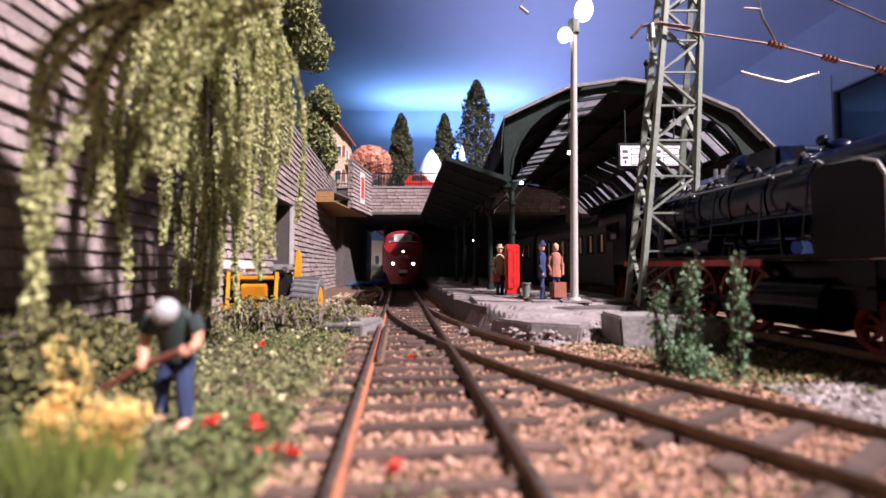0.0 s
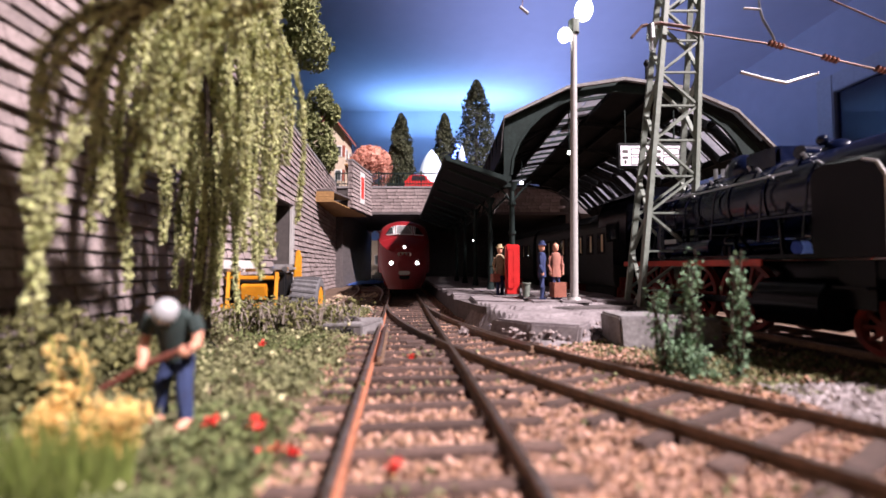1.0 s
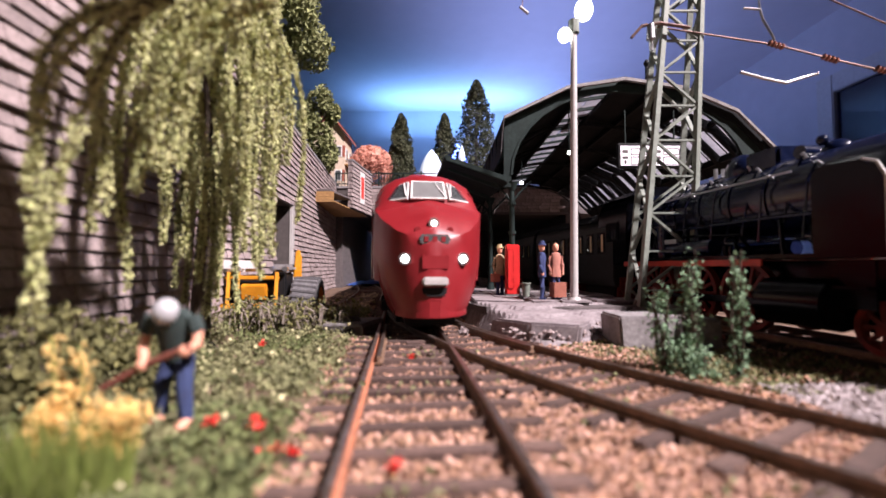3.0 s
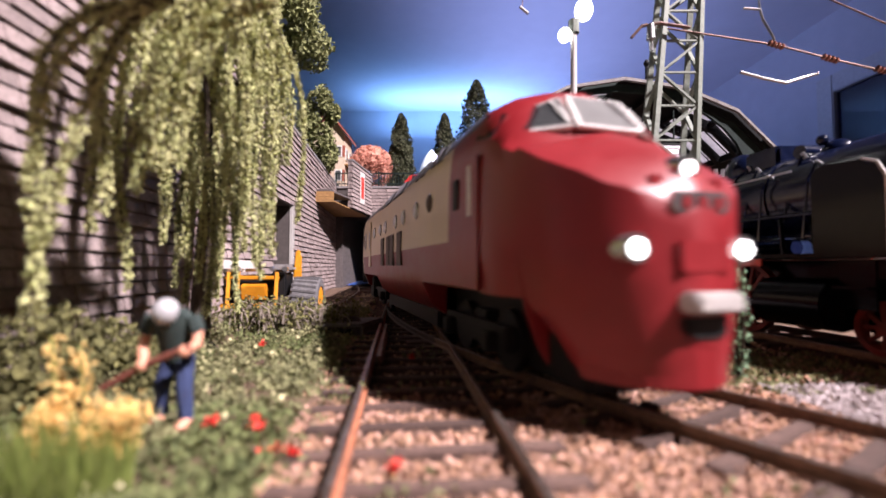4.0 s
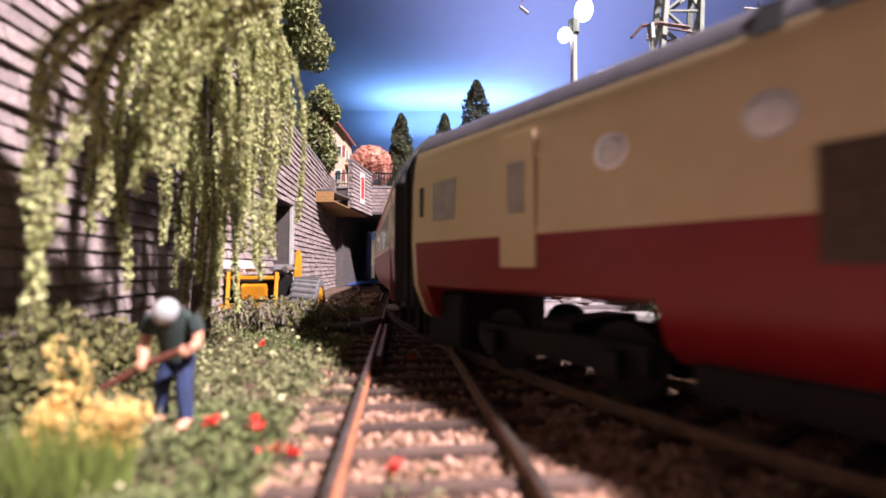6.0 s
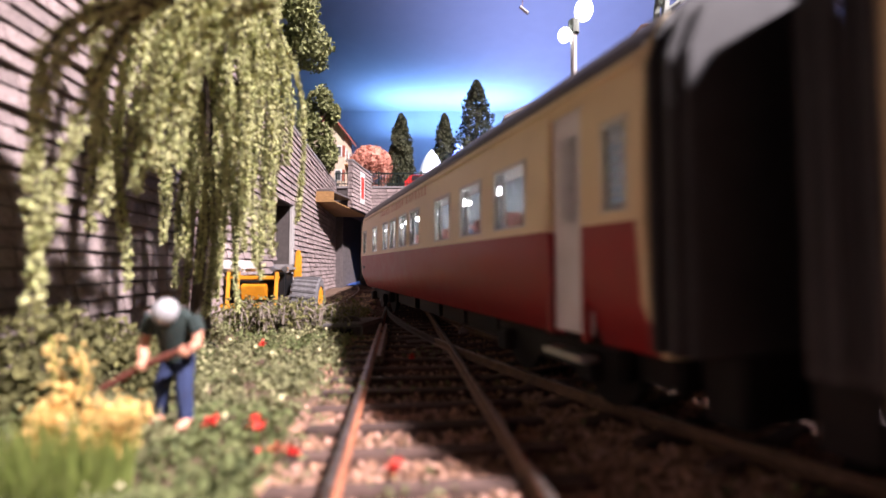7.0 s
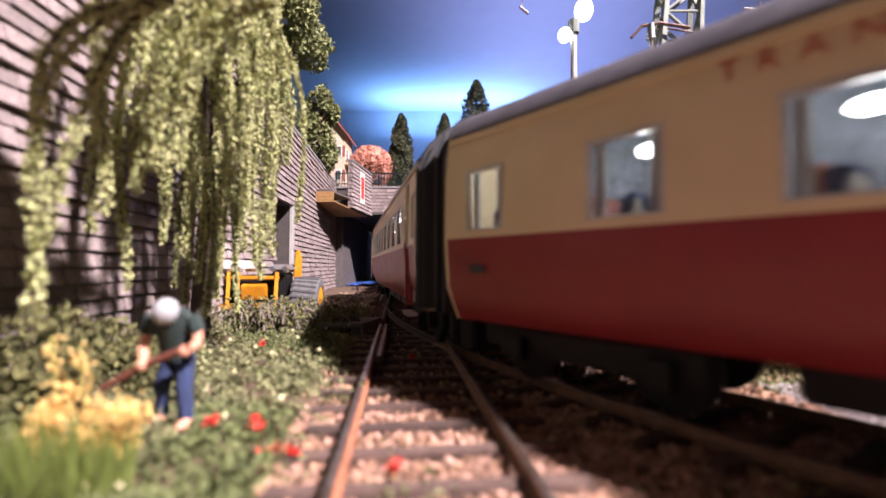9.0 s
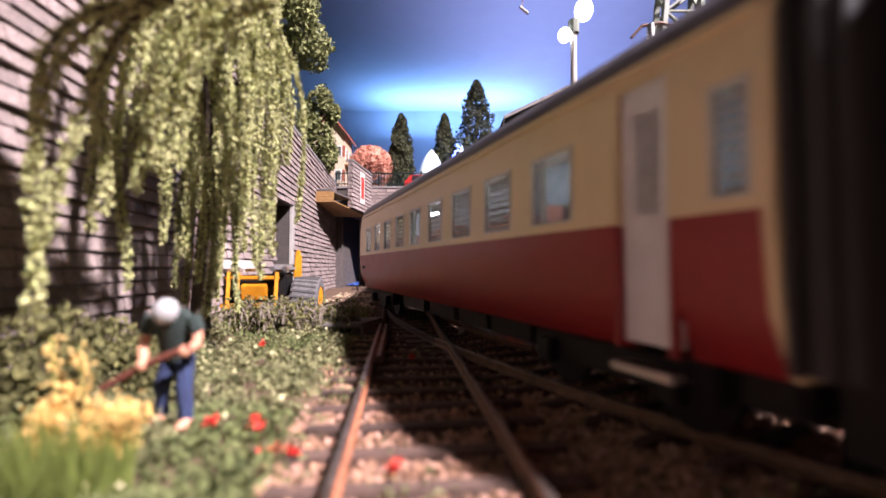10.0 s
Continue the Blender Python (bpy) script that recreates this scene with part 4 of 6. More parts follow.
def coach(name, wins, doors, lettered, label):
    car = thing(name, P(0, 0), label, "train")
    holes = [(a, b, 4, 5) for a, b, bright in wins] + [(a, b, 0, 6) for a, b in doors]

    def colour(d, lev):
        return 2 if lev >= 7 else (0 if lev < 3 and 0.7 < d < COACH_L - 0.7 else 1)
    part("body", body_shell(COACH_L, False, holes + [(0.7, 0.7, 0, 0), (COACH_L - 0.7, COACH_L - 0.7, 0, 0)], [(-1, 300, 8.3)], colour), [RED, CREAM, ROOF_GREY], car, smooth=True)
    bulkhead(car, 0.2, CREAM)
    bulkhead(car, COACH_L, CREAM)
    part("interior", Shape().box(-14.5, 14.5, -COACH_L + 1, -1, 14, 14.8), SEAT, car)
    part("partition", Shape().box(-3.4, -2.8, -COACH_L + 1, -1, 14.8, 38.6), INNER, car)
    part("light_strip", Shape().box(6.0, 7.6, -COACH_L + 4, -4, 37.9, 38.3), COACH_GLOW, car, "white ceiling light strip")
    part("inner_ceiling", Shape().box(-13, 13, -COACH_L + 1, -1, 38.4, 38.8), SOFT_WHITE, car)
    d = 22
    while d < COACH_L - 18:
        part("seat", Shape().box(2, 12.5, -d - 1.6, -d, 14.8, 27).box(2, 12.5, -d, -d + 4.5, 14.8, 19), SEAT, car, bevel=0.4)
        d += 11.6
    for sd in (-1, 1):
        for a, b, bright in wins:
            s = Shape()
            for y0, y1, z0, z1 in ((-b, -a, 23.0, 23.5), (-b, -a, 32.4, 33.0), (-b, -b + .45, 23.5, 32.4), (-a - .45, -a, 23.5, 32.4)):
                s.box(sd * 15.3, sd * 16.15, y0, y1, z0, z1)
            f = part("window", s, FRAME_GREY, car, "wide coach window in a metal frame")
            part("pane", Shape().box(sd * 15.65, sd * 15.8, -b + .4, -a - .4, 23.4, 32.5), CLEAR, f)
            if not bright:
                for k in range(8):
                    part("blind_slat", Shape().box(sd * 15.0, sd * 15.3, -b + .5, -a - .5, 23.8 + k * 1.1, 24.4 + k * 1.1), CURTAIN, f)
            else:
                for y0 in (-b + .6, -a - 2.0):
                    part("curtain", Shape().box(sd * 14.7, sd * 15.2, y0, y0 + 1.4, 23.6, 32.6), CURTAIN, f, bevel=0.3)
                part("table_lamp", Shape().tube((sd * 12, -(a + b) / 2, 23), (sd * 12, -(a + b) / 2, 25.6), 1.1, 0.7, 8), SOFT_WHITE, f)
                part("ceiling_lamp", Shape().ball((sd * 11.0, -(a * .62 + b * .38), 31.6), 1.3, 1.6, 0.7, nu=12, nv=7), BULB_GLOW, f, smooth=True)
                part("chair_back", Shape().box(sd * 9, sd * 12.6, -b + 2.4, -b + 4.6, 19, 26.6).box(sd * 9, sd * 12.6, -a - 4.6, -a - 3.4, 19, 26), RND.choice([SEAT, CURTAIN, NAVY_SEAT]), f, bevel=0.4)
        for a, b in doors:
            dr = part("door", Shape().box(sd * 14.6, sd * 15.0, -b - .4, -a + .4, 9.6, 37.2), DOOR_GREY, car, "pale grey folding door set back", bevel=0.12)
            part("glass", Shape().box(sd * 14.9, sd * 15.15, -b + 2.0, -a - 2.0, 23, 33.6), PANE_MILK, dr, bevel=0.3)
            part("step", Shape().box(sd * 14.0, sd * 16.6, -b - .4, -a + .4, 6.6, 7.4), STEEL, car, bevel=0.15)
            part("door_frame", Shape().box(sd * 15.0, sd * 15.9, -b - .3, -b + .3, 9, 21.9).box(sd * 15.0, sd * 15.9, -a - .3, -a + .3, 9, 21.9), RED, car)
            part("door_frame", Shape().box(sd * 14.4, sd * 15.75, -b - .5, -b + .2, 22.1, 37.2).box(sd * 14.4, sd * 15.75, -a - .3, -a + .3, 22.1, 36.0), CREAM, car)
        part("rain_strip", Shape().box(sd * 15.2, sd * 15.75, -COACH_L + 1, -1, 37.9, 38.3), CREAM, car)
    part("roof_rib", Shape().box(-15.15, 15.15, -COACH_L + .5, -.5, 39.3, 39.8), ROOF_GREY, car)
    part("inscription", Shape().box(16.1, 16.3, -157.0, -154.0, 16.6, 17.8), GRILLE_GREY, car, "small dark inscription")
    if lettered:
        text_on(car, "TRANS EUROP EXPRESS", -95, 36.3, 3.0, LETTER, 15.85)
    bogie(car, 23, WHEELS)
    bogie(car, COACH_L - 23, WHEELS)
    for y0, y1 in ((-7, -1.5), (-56, -41), (-72, -57), (-92, -74), (-118, -96), (-160, -155)):
        part("underfloor_box", Shape().box(-10, 10, y0, y1, 4.4, 8.6), BLACK, car, bevel=0.4)
    bellows(car, 0, -1)
    bellows(car, COACH_L, 1)
    return car


WINS = [(1.8, 5.6, False), (21, 31, True), (35.6, 45.6, True), (50.8, 60.8, True), (72.5, 82, True), (85, 94.4, True), (97.6, 106.6, True), (108.8, 117.6, True), (127.4, 136.6, True), (150.2, 158.0, True)]
WINS3 = [(1.4, 5.0, False)] + [(22.7 + k * 14.8, 32.0 + k * 14.8, k % 4 == 0) for k in range(9)]
power = power_car()
coach_a = coach("dining_coach", WINS, [(9, 15.9)], True, "red and cream dining coach with lit windows and gangway bellows")
coach_b = coach("passenger_coach", WINS3, [(9, 15.9)], False, "red and cream passenger coach with venetian blinds")


def on_route(s, front, rear):
    """Pose of a car whose front end is at s; its bogies ride the route."""
    xa, ya, _ = route(s - front)
    xb, yb, _ = route(s - rear)
    d = Vector((xa - xb, ya - yb)).normalized()
    turn_to = math.degrees(math.atan2(d.x, -d.y)) + 180
    return P(xa + d.x * front, ya + d.y * front, 0, 0, 0, turn_to)


def run(t):
    return -110.4 + 72.117 * t - 0.736 * t * t


def motions():
    times = [k * 0.25 for k in range(41)]
    walk(power, [(t, on_route(run(t), 45, 153.5)) for t in times])
    walk(coach_a, [(t, on_route(run(t) - PITCH_A, 23, COACH_L - 23)) for t in times])
    walk(coach_b, [(t, on_route(run(t) - PITCH_B, 23, COACH_L - 23)) for t in times])


# ---- lattice mast and overhead wires ----
mast = thing("lattice_mast", P(72, 143, -3.2), "grey green lattice catenary mast on a concrete footing", "mast")
H_M = 125.0


def corner(i, j, z):
    f = z / H_M
    return (i * (8.6 - 3.0 * f) + 11.0 * f, j * (5.2 - 2.4 * f), z)


for i in (-1, 1):
    for j in (-1, 1):
        part("leg", Shape().beam(corner(i, j, 0), corner(i, j, H_M), 1.7, 1.7), MAST_GREEN, mast)
levels = [H_M * (1 - (1 - k / 11.0) ** 1.15) for k in range(12)]
for n_, (za, zb) in enumerate(zip(levels, levels[1:])):
    flip = 1 if n_ % 2 else -1
    for j in (-1, 1):
        part("diagonal", Shape().beam(corner(-flip, j, za), corner(flip, j, zb), 1.1, 0.7), MAST_GREEN, mast)
    for i in (-1, 1):
        part("diagonal", Shape().beam(corner(i, -flip, za), corner(i, flip, zb), 1.2, 0.8), MAST_GREEN, mast)
    part("cross_bar", Shape().beam(corner(-1, -1, za), corner(1, -1, za), 0.8, 0.6), MAST_GREEN, mast)
part("footing", Shape().box(-11, 11, -8, 8, -2, 7.5), CONCRETE, mast, bevel=0.6)
arm = part("bracket_arm", Shape().path([(-9.5, -6, 96.5), (-6, -6, 100.5), (0, -6, 101.5), (10, -6, 100)], 0.55, 6), WIRE, mast, "rusty bracket arm")
part("insulator", Shape().tube((-3, -6, 96), (-3, -6, 101), 1.5, 1.2, 10).tube((-3, -6, 92), (-3, -6, 96), 0.7, 0.7, 8), STEEL, mast, "bluish glass insulator", smooth=True)

wires = thing("overhead_line", P(0, 135, 0), "overhead line of thin wires with brown insulators", "overhead line")


def rod(pts, r, m=WIRE, name="wire"):
    return part(name, Shape().path(pts, r, 6), m, wires, smooth=True)


rod([(73, 6, 99.4), (109, 0, 89.8), (124.6, -2, 84.2), (142, -4, 78.6), (175, -8, 69)], 0.3)
for x, y, z in ((109, 0, 89.8), (124.6, -2, 84.2), (139.6, -4, 79.4)):
    s = Shape()
    for k in range(4):
        s.tube((x - 2.4 + k * 1.3, y, z + 0.72 - k * .4), (x - 1.7 + k * 1.3, y, z + .5 - k * .4), 1.05, 0.8, 10)
    part("insulator", s, COPPER, wires, "ribbed brown insulator", smooth=True)
rod([(118, 0, 109), (127.2, 0, 105), (145, 0, 97), (180, 0, 80)], 0.26)
rod([(98.6, 0, 102.1), (103.9, 0, 101.7), (104.8, 0, 98.3), (107.9, 0, 92.6), (108.6, 0, 90)], 0.4, STEEL)
rod([(96.9, 0, 80.8), (104, 0, 78.8), (111.5, 0, 77.2), (122.2, 0, 80.4)], 0.48, STEEL, "registration_arm")
rod([(103.4, 0, 108), (103.9, 0, 101.7)], 0.3, STEEL)
rod([(25.2, 0, 102.7), (28, 0, 100.2)], 0.48, STEEL, "registration_arm")
rod([(26.4, 0, 118), (26, 0, 102)], 0.15)

# ---- platform lamp ----
lamp_post = thing("street_lamp", P(44.6, 144, 5.7), "tall grey platform lamp with two glowing white globes", "lamp")
part("pole", Shape().tube((0, 0, 0), (1.0, 0, 95), 1.35, 1.05, 14), POST_GREY, lamp_post, smooth=True)
part("foot", Shape().tube((0, 0, 0), (0, 0, 1.4), 2.6, 2.0, 14), POST_GREY, lamp_post, smooth=True)
part("base_plate", Shape().box(-5, 5, -3.5, 3.5, -0.4, 0.5), SLAB, lamp_post, bevel=0.2)
part("head_bracket", Shape().tube((1, 0, 93), (1, 0, 97.5), 1.9, 1.9, 10).beam((-2, 0, 94), (4, 0, 99), 0.9), MAST_GREEN, lamp_post)
part("globe", Shape().ball((4.6, 0, 101.4), 3.1, 3.1, 3.8, 18, 12), WHITE_GLOW, lamp_post, "glowing white globe", smooth=True)
part("globe", Shape().ball((-2.2, 0, 92.4), 2.25, 2.25, 2.6, 18, 12), WHITE_GLOW, lamp_post, "glowing white globe", smooth=True)

# ---- concrete blocks before the mast ----
for x0, x1, y0, y1, z1 in ((43, 56.5, 103, 117, 5.2), (57, 67, 102, 114, 4.8)):
    b = Shape().box(x0, x1, y0, y1, -4, z1)
    b.v = [(x + RND.uniform(-.7, .7), y + RND.uniform(-.6, .6), z + RND.uniform(-.3, .2)) for x, y, z in b.v]
    tagged(part("concrete_block", b, CONCRETE, bevel=0.5), "rough grey concrete block beside the track", "block", "concrete blocks")


# ---- figurines: small painted plastic dolls ----
def figurine(x, y, z, coat, legs, label, hat=None, bag=None, lean=0.0, turn_z=0.0):
    s = Shape()
    s.m = 0
    s.loft([[(math.cos(6.283 * k / 10) * r, math.sin(6.283 * k / 10) * r * .75 + lean * zz, zz) for k in range(10)] for r, zz in ((2.5, 8.2), (2.2, 10.5), (2.0, 12.2), (2.6, 15.2), (1.8, 16.8), (0.8, 17.2))])
    s.path([(-2.5, 0, 15.8), (-3.3, .4, 12.5), (-2.9, -.6, 9.8)], 0.75, 6)
    s.path([(2.5, 0, 15.8), (3.3, .4, 12.5), (3.0, -.6, 9.8)], 0.75, 6)
    s.m = 1
    for sx in (-1.1, 1.1):
        s.path([(sx, 0, 9), (sx * 1.1, -.2, 4.5), (sx * 1.1, .1, 0.6)], 1.15, 7, 0.8)
        s.box(sx * 1.1 - .8, sx * 1.1 + .8, -1.6, 1.0, 0, 0.8)
    s.m = 2
    s.ball((0, 17 * lean, 18.9), 1.35, 1.45, 1.7, 10, 8)
    for sx in (-2.9, 3.0):
        s.ball((sx, -.6, 9.3), 0.7, nu=6, nv=5)
    if hat:
        s.m = 3
        s.tube((0, 0, 19.7), (0, 0, 20.1), 2.1, 1.9, 12).tube((0, 0, 20), (0, 0, 21.3), 1.4, 1.2, 12)
    if bag:
        s.m = 4
        s.box(bag[0] - bag[2], bag[0] + bag[2], -2.4, 0.6, bag[1], bag[1] + bag[3])
    mats = [coat, legs, SKIN, hat or SKIN, LEATHER]
    ob = part("figurine", s, mats, smooth=True)
    ob.matrix_basis = P(x, y, z, 0, 0, turn_z)
    ob.scale = (0.82, 0.82, 0.98)
    return tagged(ob, label, "figurine", "painted platform figures")


LEATHER = mat("case_leather", (0.34, 0.12, 0.08), (0.24, 0.08, 0.05), 0.4, 0.6, bump=0.1)
COAT_TAN = mat("coat_tan", (0.38, 0.28, 0.18), (0.28, 0.2, 0.12), 0.3, 0.85, bump=0.2)
NAVY = mat("cloth_navy", (0.035, 0.05, 0.14), (0.02, 0.03, 0.09), 0.3, 0.85, bump=0.2)
BLOUSE = mat("cloth_rose", (0.42, 0.18, 0.13), (0.32, 0.13, 0.1), 0.3, 0.85, bump=0.2)
STRAW = mat("hat_straw", (0.55, 0.42, 0.24), (0.42, 0.32, 0.18), 0.4, 0.85, bump=0.2)
figurine(23.4, 174, 5.8, COAT_TAN, NAVY, "toy traveller figure in tan coat and straw hat with bag", STRAW, (-3, 5.5, 2.0, 3.4), turn_z=20)
figurine(35.2, 150, 5.8, NAVY, NAVY, "toy railwayman figure in navy uniform and cap", NAVY, turn_z=70)
figurine(40.6, 152, 5.8, BLOUSE, NAVY, "toy traveller figure in rose blouse with brown suitcase", None, (0.5, 0.8, 3.2, 5.4), turn_z=10)

red_box = thing("vending_column", P(27.6, 168.5, 5.8), "bright red vending column beside the platform pillar", "vending machine")
part("cabinet", Shape().box(-2.7, 2.7, -2, 2, 0.6, 20.5), PAINT_RED, red_box, bevel=0.4)
part("plinth", Shape().box(-3, 3, -2.3, 2.3, 0, 0.8), DARK_STONE, red_box, bevel=0.1)
part("front_panel", Shape().box(-2.1, 0.2, -2.3, -2.0, 3, 18.5), PAINT_RED, red_box, bevel=0.15)
bin_ = thing("litter_bin", P(32.6, 166, 5.8), "small green litter bin at the pillar", "bin")
part("bin_body", Shape().tube((0, 0, 0), (0, 0, 5), 1.3, 1.7, 12), MAST_GREEN, bin_, smooth=True)
part("bin_rim", Shape().tube((0, 0, 4.8), (0, 0, 5.3), 1.9, 1.9, 12), MAST_GREEN, bin_, smooth=True)

# hall lamps: small glowing bulbs
for x, y, z in ((53.8, 178, 66), (35, 186, 54.6), (24, 330, 38)):
    hl = thing("hall_lamp", P(x, y, z), "small glowing hall lamp on a thin stalk", "lamp", "hall lamps")
    part("bulb", Shape().ball((0, 0, 0), 0.8, nu=10, nv=8), WHITE_GLOW, hl, smooth=True)
    part("stalk", Shape().tube((0, 0, 0.6), (0, 0, max(4, (roof_at(x) if x > 25 else 56) - z - 1.0)), 0.25, n=6), IRON_GREEN, hl)
vent = thing("roof_finial", P(86.6, 176, 91.8), "small dark ventilator post on the hall roof", "ventilator")
part("post", Shape().tube((0, 0, 0), (0, 0, 11), 0.9, 0.7, 8), BLACK, vent, smooth=True)
part("cap", Shape().ball((0, 0, 12), 1.3, 1.3, 1.6, 10, 7), BLACK, vent, smooth=True)

# ---- steam locomotive and old coaches on the far track ----
LOCO_AT = P(loco_x(104), 104, 0, 0, 0, 5.95)
loco = thing("steam_locomotive", LOCO_AT, "black steam locomotive with red wheels beside the platform", "locomotive")
part("boiler", Shape().tube((0, -12, 35.5), (0, 64, 35.5), 10.2, 10.4, 32), LOCO_BOILER, loco, smooth=True)
part("smokebox", Shape().tube((0, -42, 35.5), (0, -10, 35.5), 10.7, 10.7, 32), LOCO_BOILER, loco, smooth=True, bevel=0.4)
for y in (6, 18, 30, 42):
    part("boiler_band", Shape().tube((0, y, 35.5), (0, y + 0.8, 35.5), 10.65, 10.65, 32), LOCO_BOILER, loco)
part("chimney", Shape().tube((0, -34, 44), (0, -34, 49.5), 3.0, 3.4, 16), LOCO_BLACK, loco, smooth=True, bevel=0.3)
part("steam_dome", Shape().ball((0, 24, 46), 4.6, 5.2, 5.6, 18, 10), LOCO_BOILER, loco, smooth=True)
part("sand_dome", Shape().box(-5, 5, 7, 18, 42, 49.8), LOCO_BOILER, loco, bevel=0.8, smooth=True)
part("safety_valve", Shape().tube((-1, 34, 45), (-1, 34, 49.5), 0.8, 0.6, 8).tube((1.6, 34, 45), (1.6, 34, 49.5), 0.8, 0.6, 8), STEEL, loco)
part("running_board", Shape().box(-15.5, 15.5, 0, 68, 19.4, 20.4), LOCO_BLACK, loco, bevel=0.1)
for sx in (-1, 1):
    part("valance", Shape().box(sx * 15.3 - .25, sx * 15.3 + .25, 2, 66, 17.6, 19.4), LOCO_RED_LIT, loco, "red running board valance")
    part("handrail", Shape().path([(sx * 10.6, -2, 40.5), (sx * 10.8, 30, 40.5), (sx * 10.6, 62, 40.5)], 0.28, 6), STEEL, loco)
    for y in (4, 18, 32, 46, 60):
        part("handrail_knob", Shape().ball((sx * 10.7, y, 40.5), 0.5, nu=8, nv=6), STEEL, loco)
    part("air_tank", Shape().tube((sx * 13, 20, 23.2), (sx * 13, 40, 23.2), 2.4, 2.4, 16), LOCO_BOILER, loco, smooth=True, bevel=0.3)
    part("pump", Shape().tube((sx * 13, 44, 20.4), (sx * 13, 44, 31), 2.2, 2.2, 14), LOCO_BOILER, loco, smooth=True, bevel=0.3)
    part("pipe", Shape().path([(sx * 12, 8, 21), (sx * 12.4, 12, 26), (sx * 11.6, 30, 27), (sx * 11.6, 46, 27), (sx * 12, 52, 22)], 0.5, 6), LOCO_BLACK, loco, smooth=True)
    part("cylinder", Shape().tube((sx * 13, -15, 9.4), (sx * 13, 2, 9.4), 5.6, 5.6, 20), LOCO_BLACK, loco, smooth=True, bevel=0.4)
    part("coupling_rod", Shape().box(sx * 11.6 - .4, sx * 11.6 + .4, 8, 50, 7.2, 8.6), LOCO_BLACK, loco, bevel=0.2)
    part("main_rod", Shape().beam((sx * 12.6, 2, 8.8), (sx * 12.6, 33, 8.4), 0.8, 1.5), LOCO_BLACK, loco)


def spoked(r, n):
    s = Shape()
    rings = []
    for k in range(29):
        a = 6.2832 * k / 28
        rings.append([(sx, math.cos(a) * rr, math.sin(a) * rr) for sx, rr in ((-1.0, r), (1.0, r), (1.0, r - 1.2), (-1.0, r - 1.2))])
    s.loft(rings, caps=False)
    s.tube((-1.3, 0, 0), (1.3, 0, 0), r * .24, n=12)
    return s


def wheel_on(r, n, data, spoke, at, label):
    wh = part("wheel", data, None, loco, label, at=at)
    for k in range(n):
        part("spoke", spoke, None, wh, at=P(0, 0, 0, 360 * k / n))


DRIVE, TRAIL = meshed("wheel", spoked(9.4, 14), LOCO_RED_SHADED), meshed("wheel", spoked(5.4, 9), LOCO_RED_SHADED)
SPOKE_D = meshed("spoke", Shape().box(-0.35, 0.35, 1.8, 8.6, -0.45, 0.45), LOCO_RED_SHADED)
SPOKE_T = meshed("spoke", Shape().box(-0.35, 0.35, 1.1, 4.6, -0.4, 0.4), LOCO_RED_SHADED)
for sx in (-1, 1):
    for y in (13, 33, 53):
        wheel_on(9.4, 14, DRIVE, SPOKE_D, P(sx * 9.2, y, 9.4), "red spoked driving wheel")
    for y in (-37, -21, 74):
        wheel_on(5.4, 9, TRAIL, SPOKE_T, P(sx * 10.6, y, 5.4), "small red spoked wheel")
part("frame", Shape().box(-6.5, 6.5, -46, 88, 3.6, 19), LOCO_BLACK, loco, "black frame", bevel=0.2)
# cab at the far end; smoke deflectors and smokebox front at the near end
cab = [(15.2, 18), (15.4, 32), (15.0, 40), (13.2, 44.6), (8.6, 47.4), (0, 48.4)]
ring = cab + [(-x, z) for x, z in reversed(cab[:-1])]
part("cab", Shape().prism(ring, "y", 64, 88), LOCO_BLACK, loco, bevel=0.5, smooth=True)
part("cab_roof", Shape().prism([(x * 1.04, z + .7) for x, z in cab[3:]] + [(-x * 1.04, z + .7) for x, z in reversed(cab[3:-1])], "y", 62, 90), LOCO_BLACK, loco, smooth=True)
part("smokebox_front", Shape().tube((0, -45, 35.5), (0, -42, 35.5), 9.0, 10.6, 32), LOCO_BLACK, loco, smooth=True)
part("smokebox_door", Shape().ball((0, -44.6, 35.5), 8.0, 2.2, 8.0, 24, 12), LOCO_BLACK, loco, smooth=True)
WHITE_EDGE = mat("white_edge", (0.6, 0.58, 0.55), (0.4, 0.38, 0.36), 0.3, 0.5, bump=0.05)
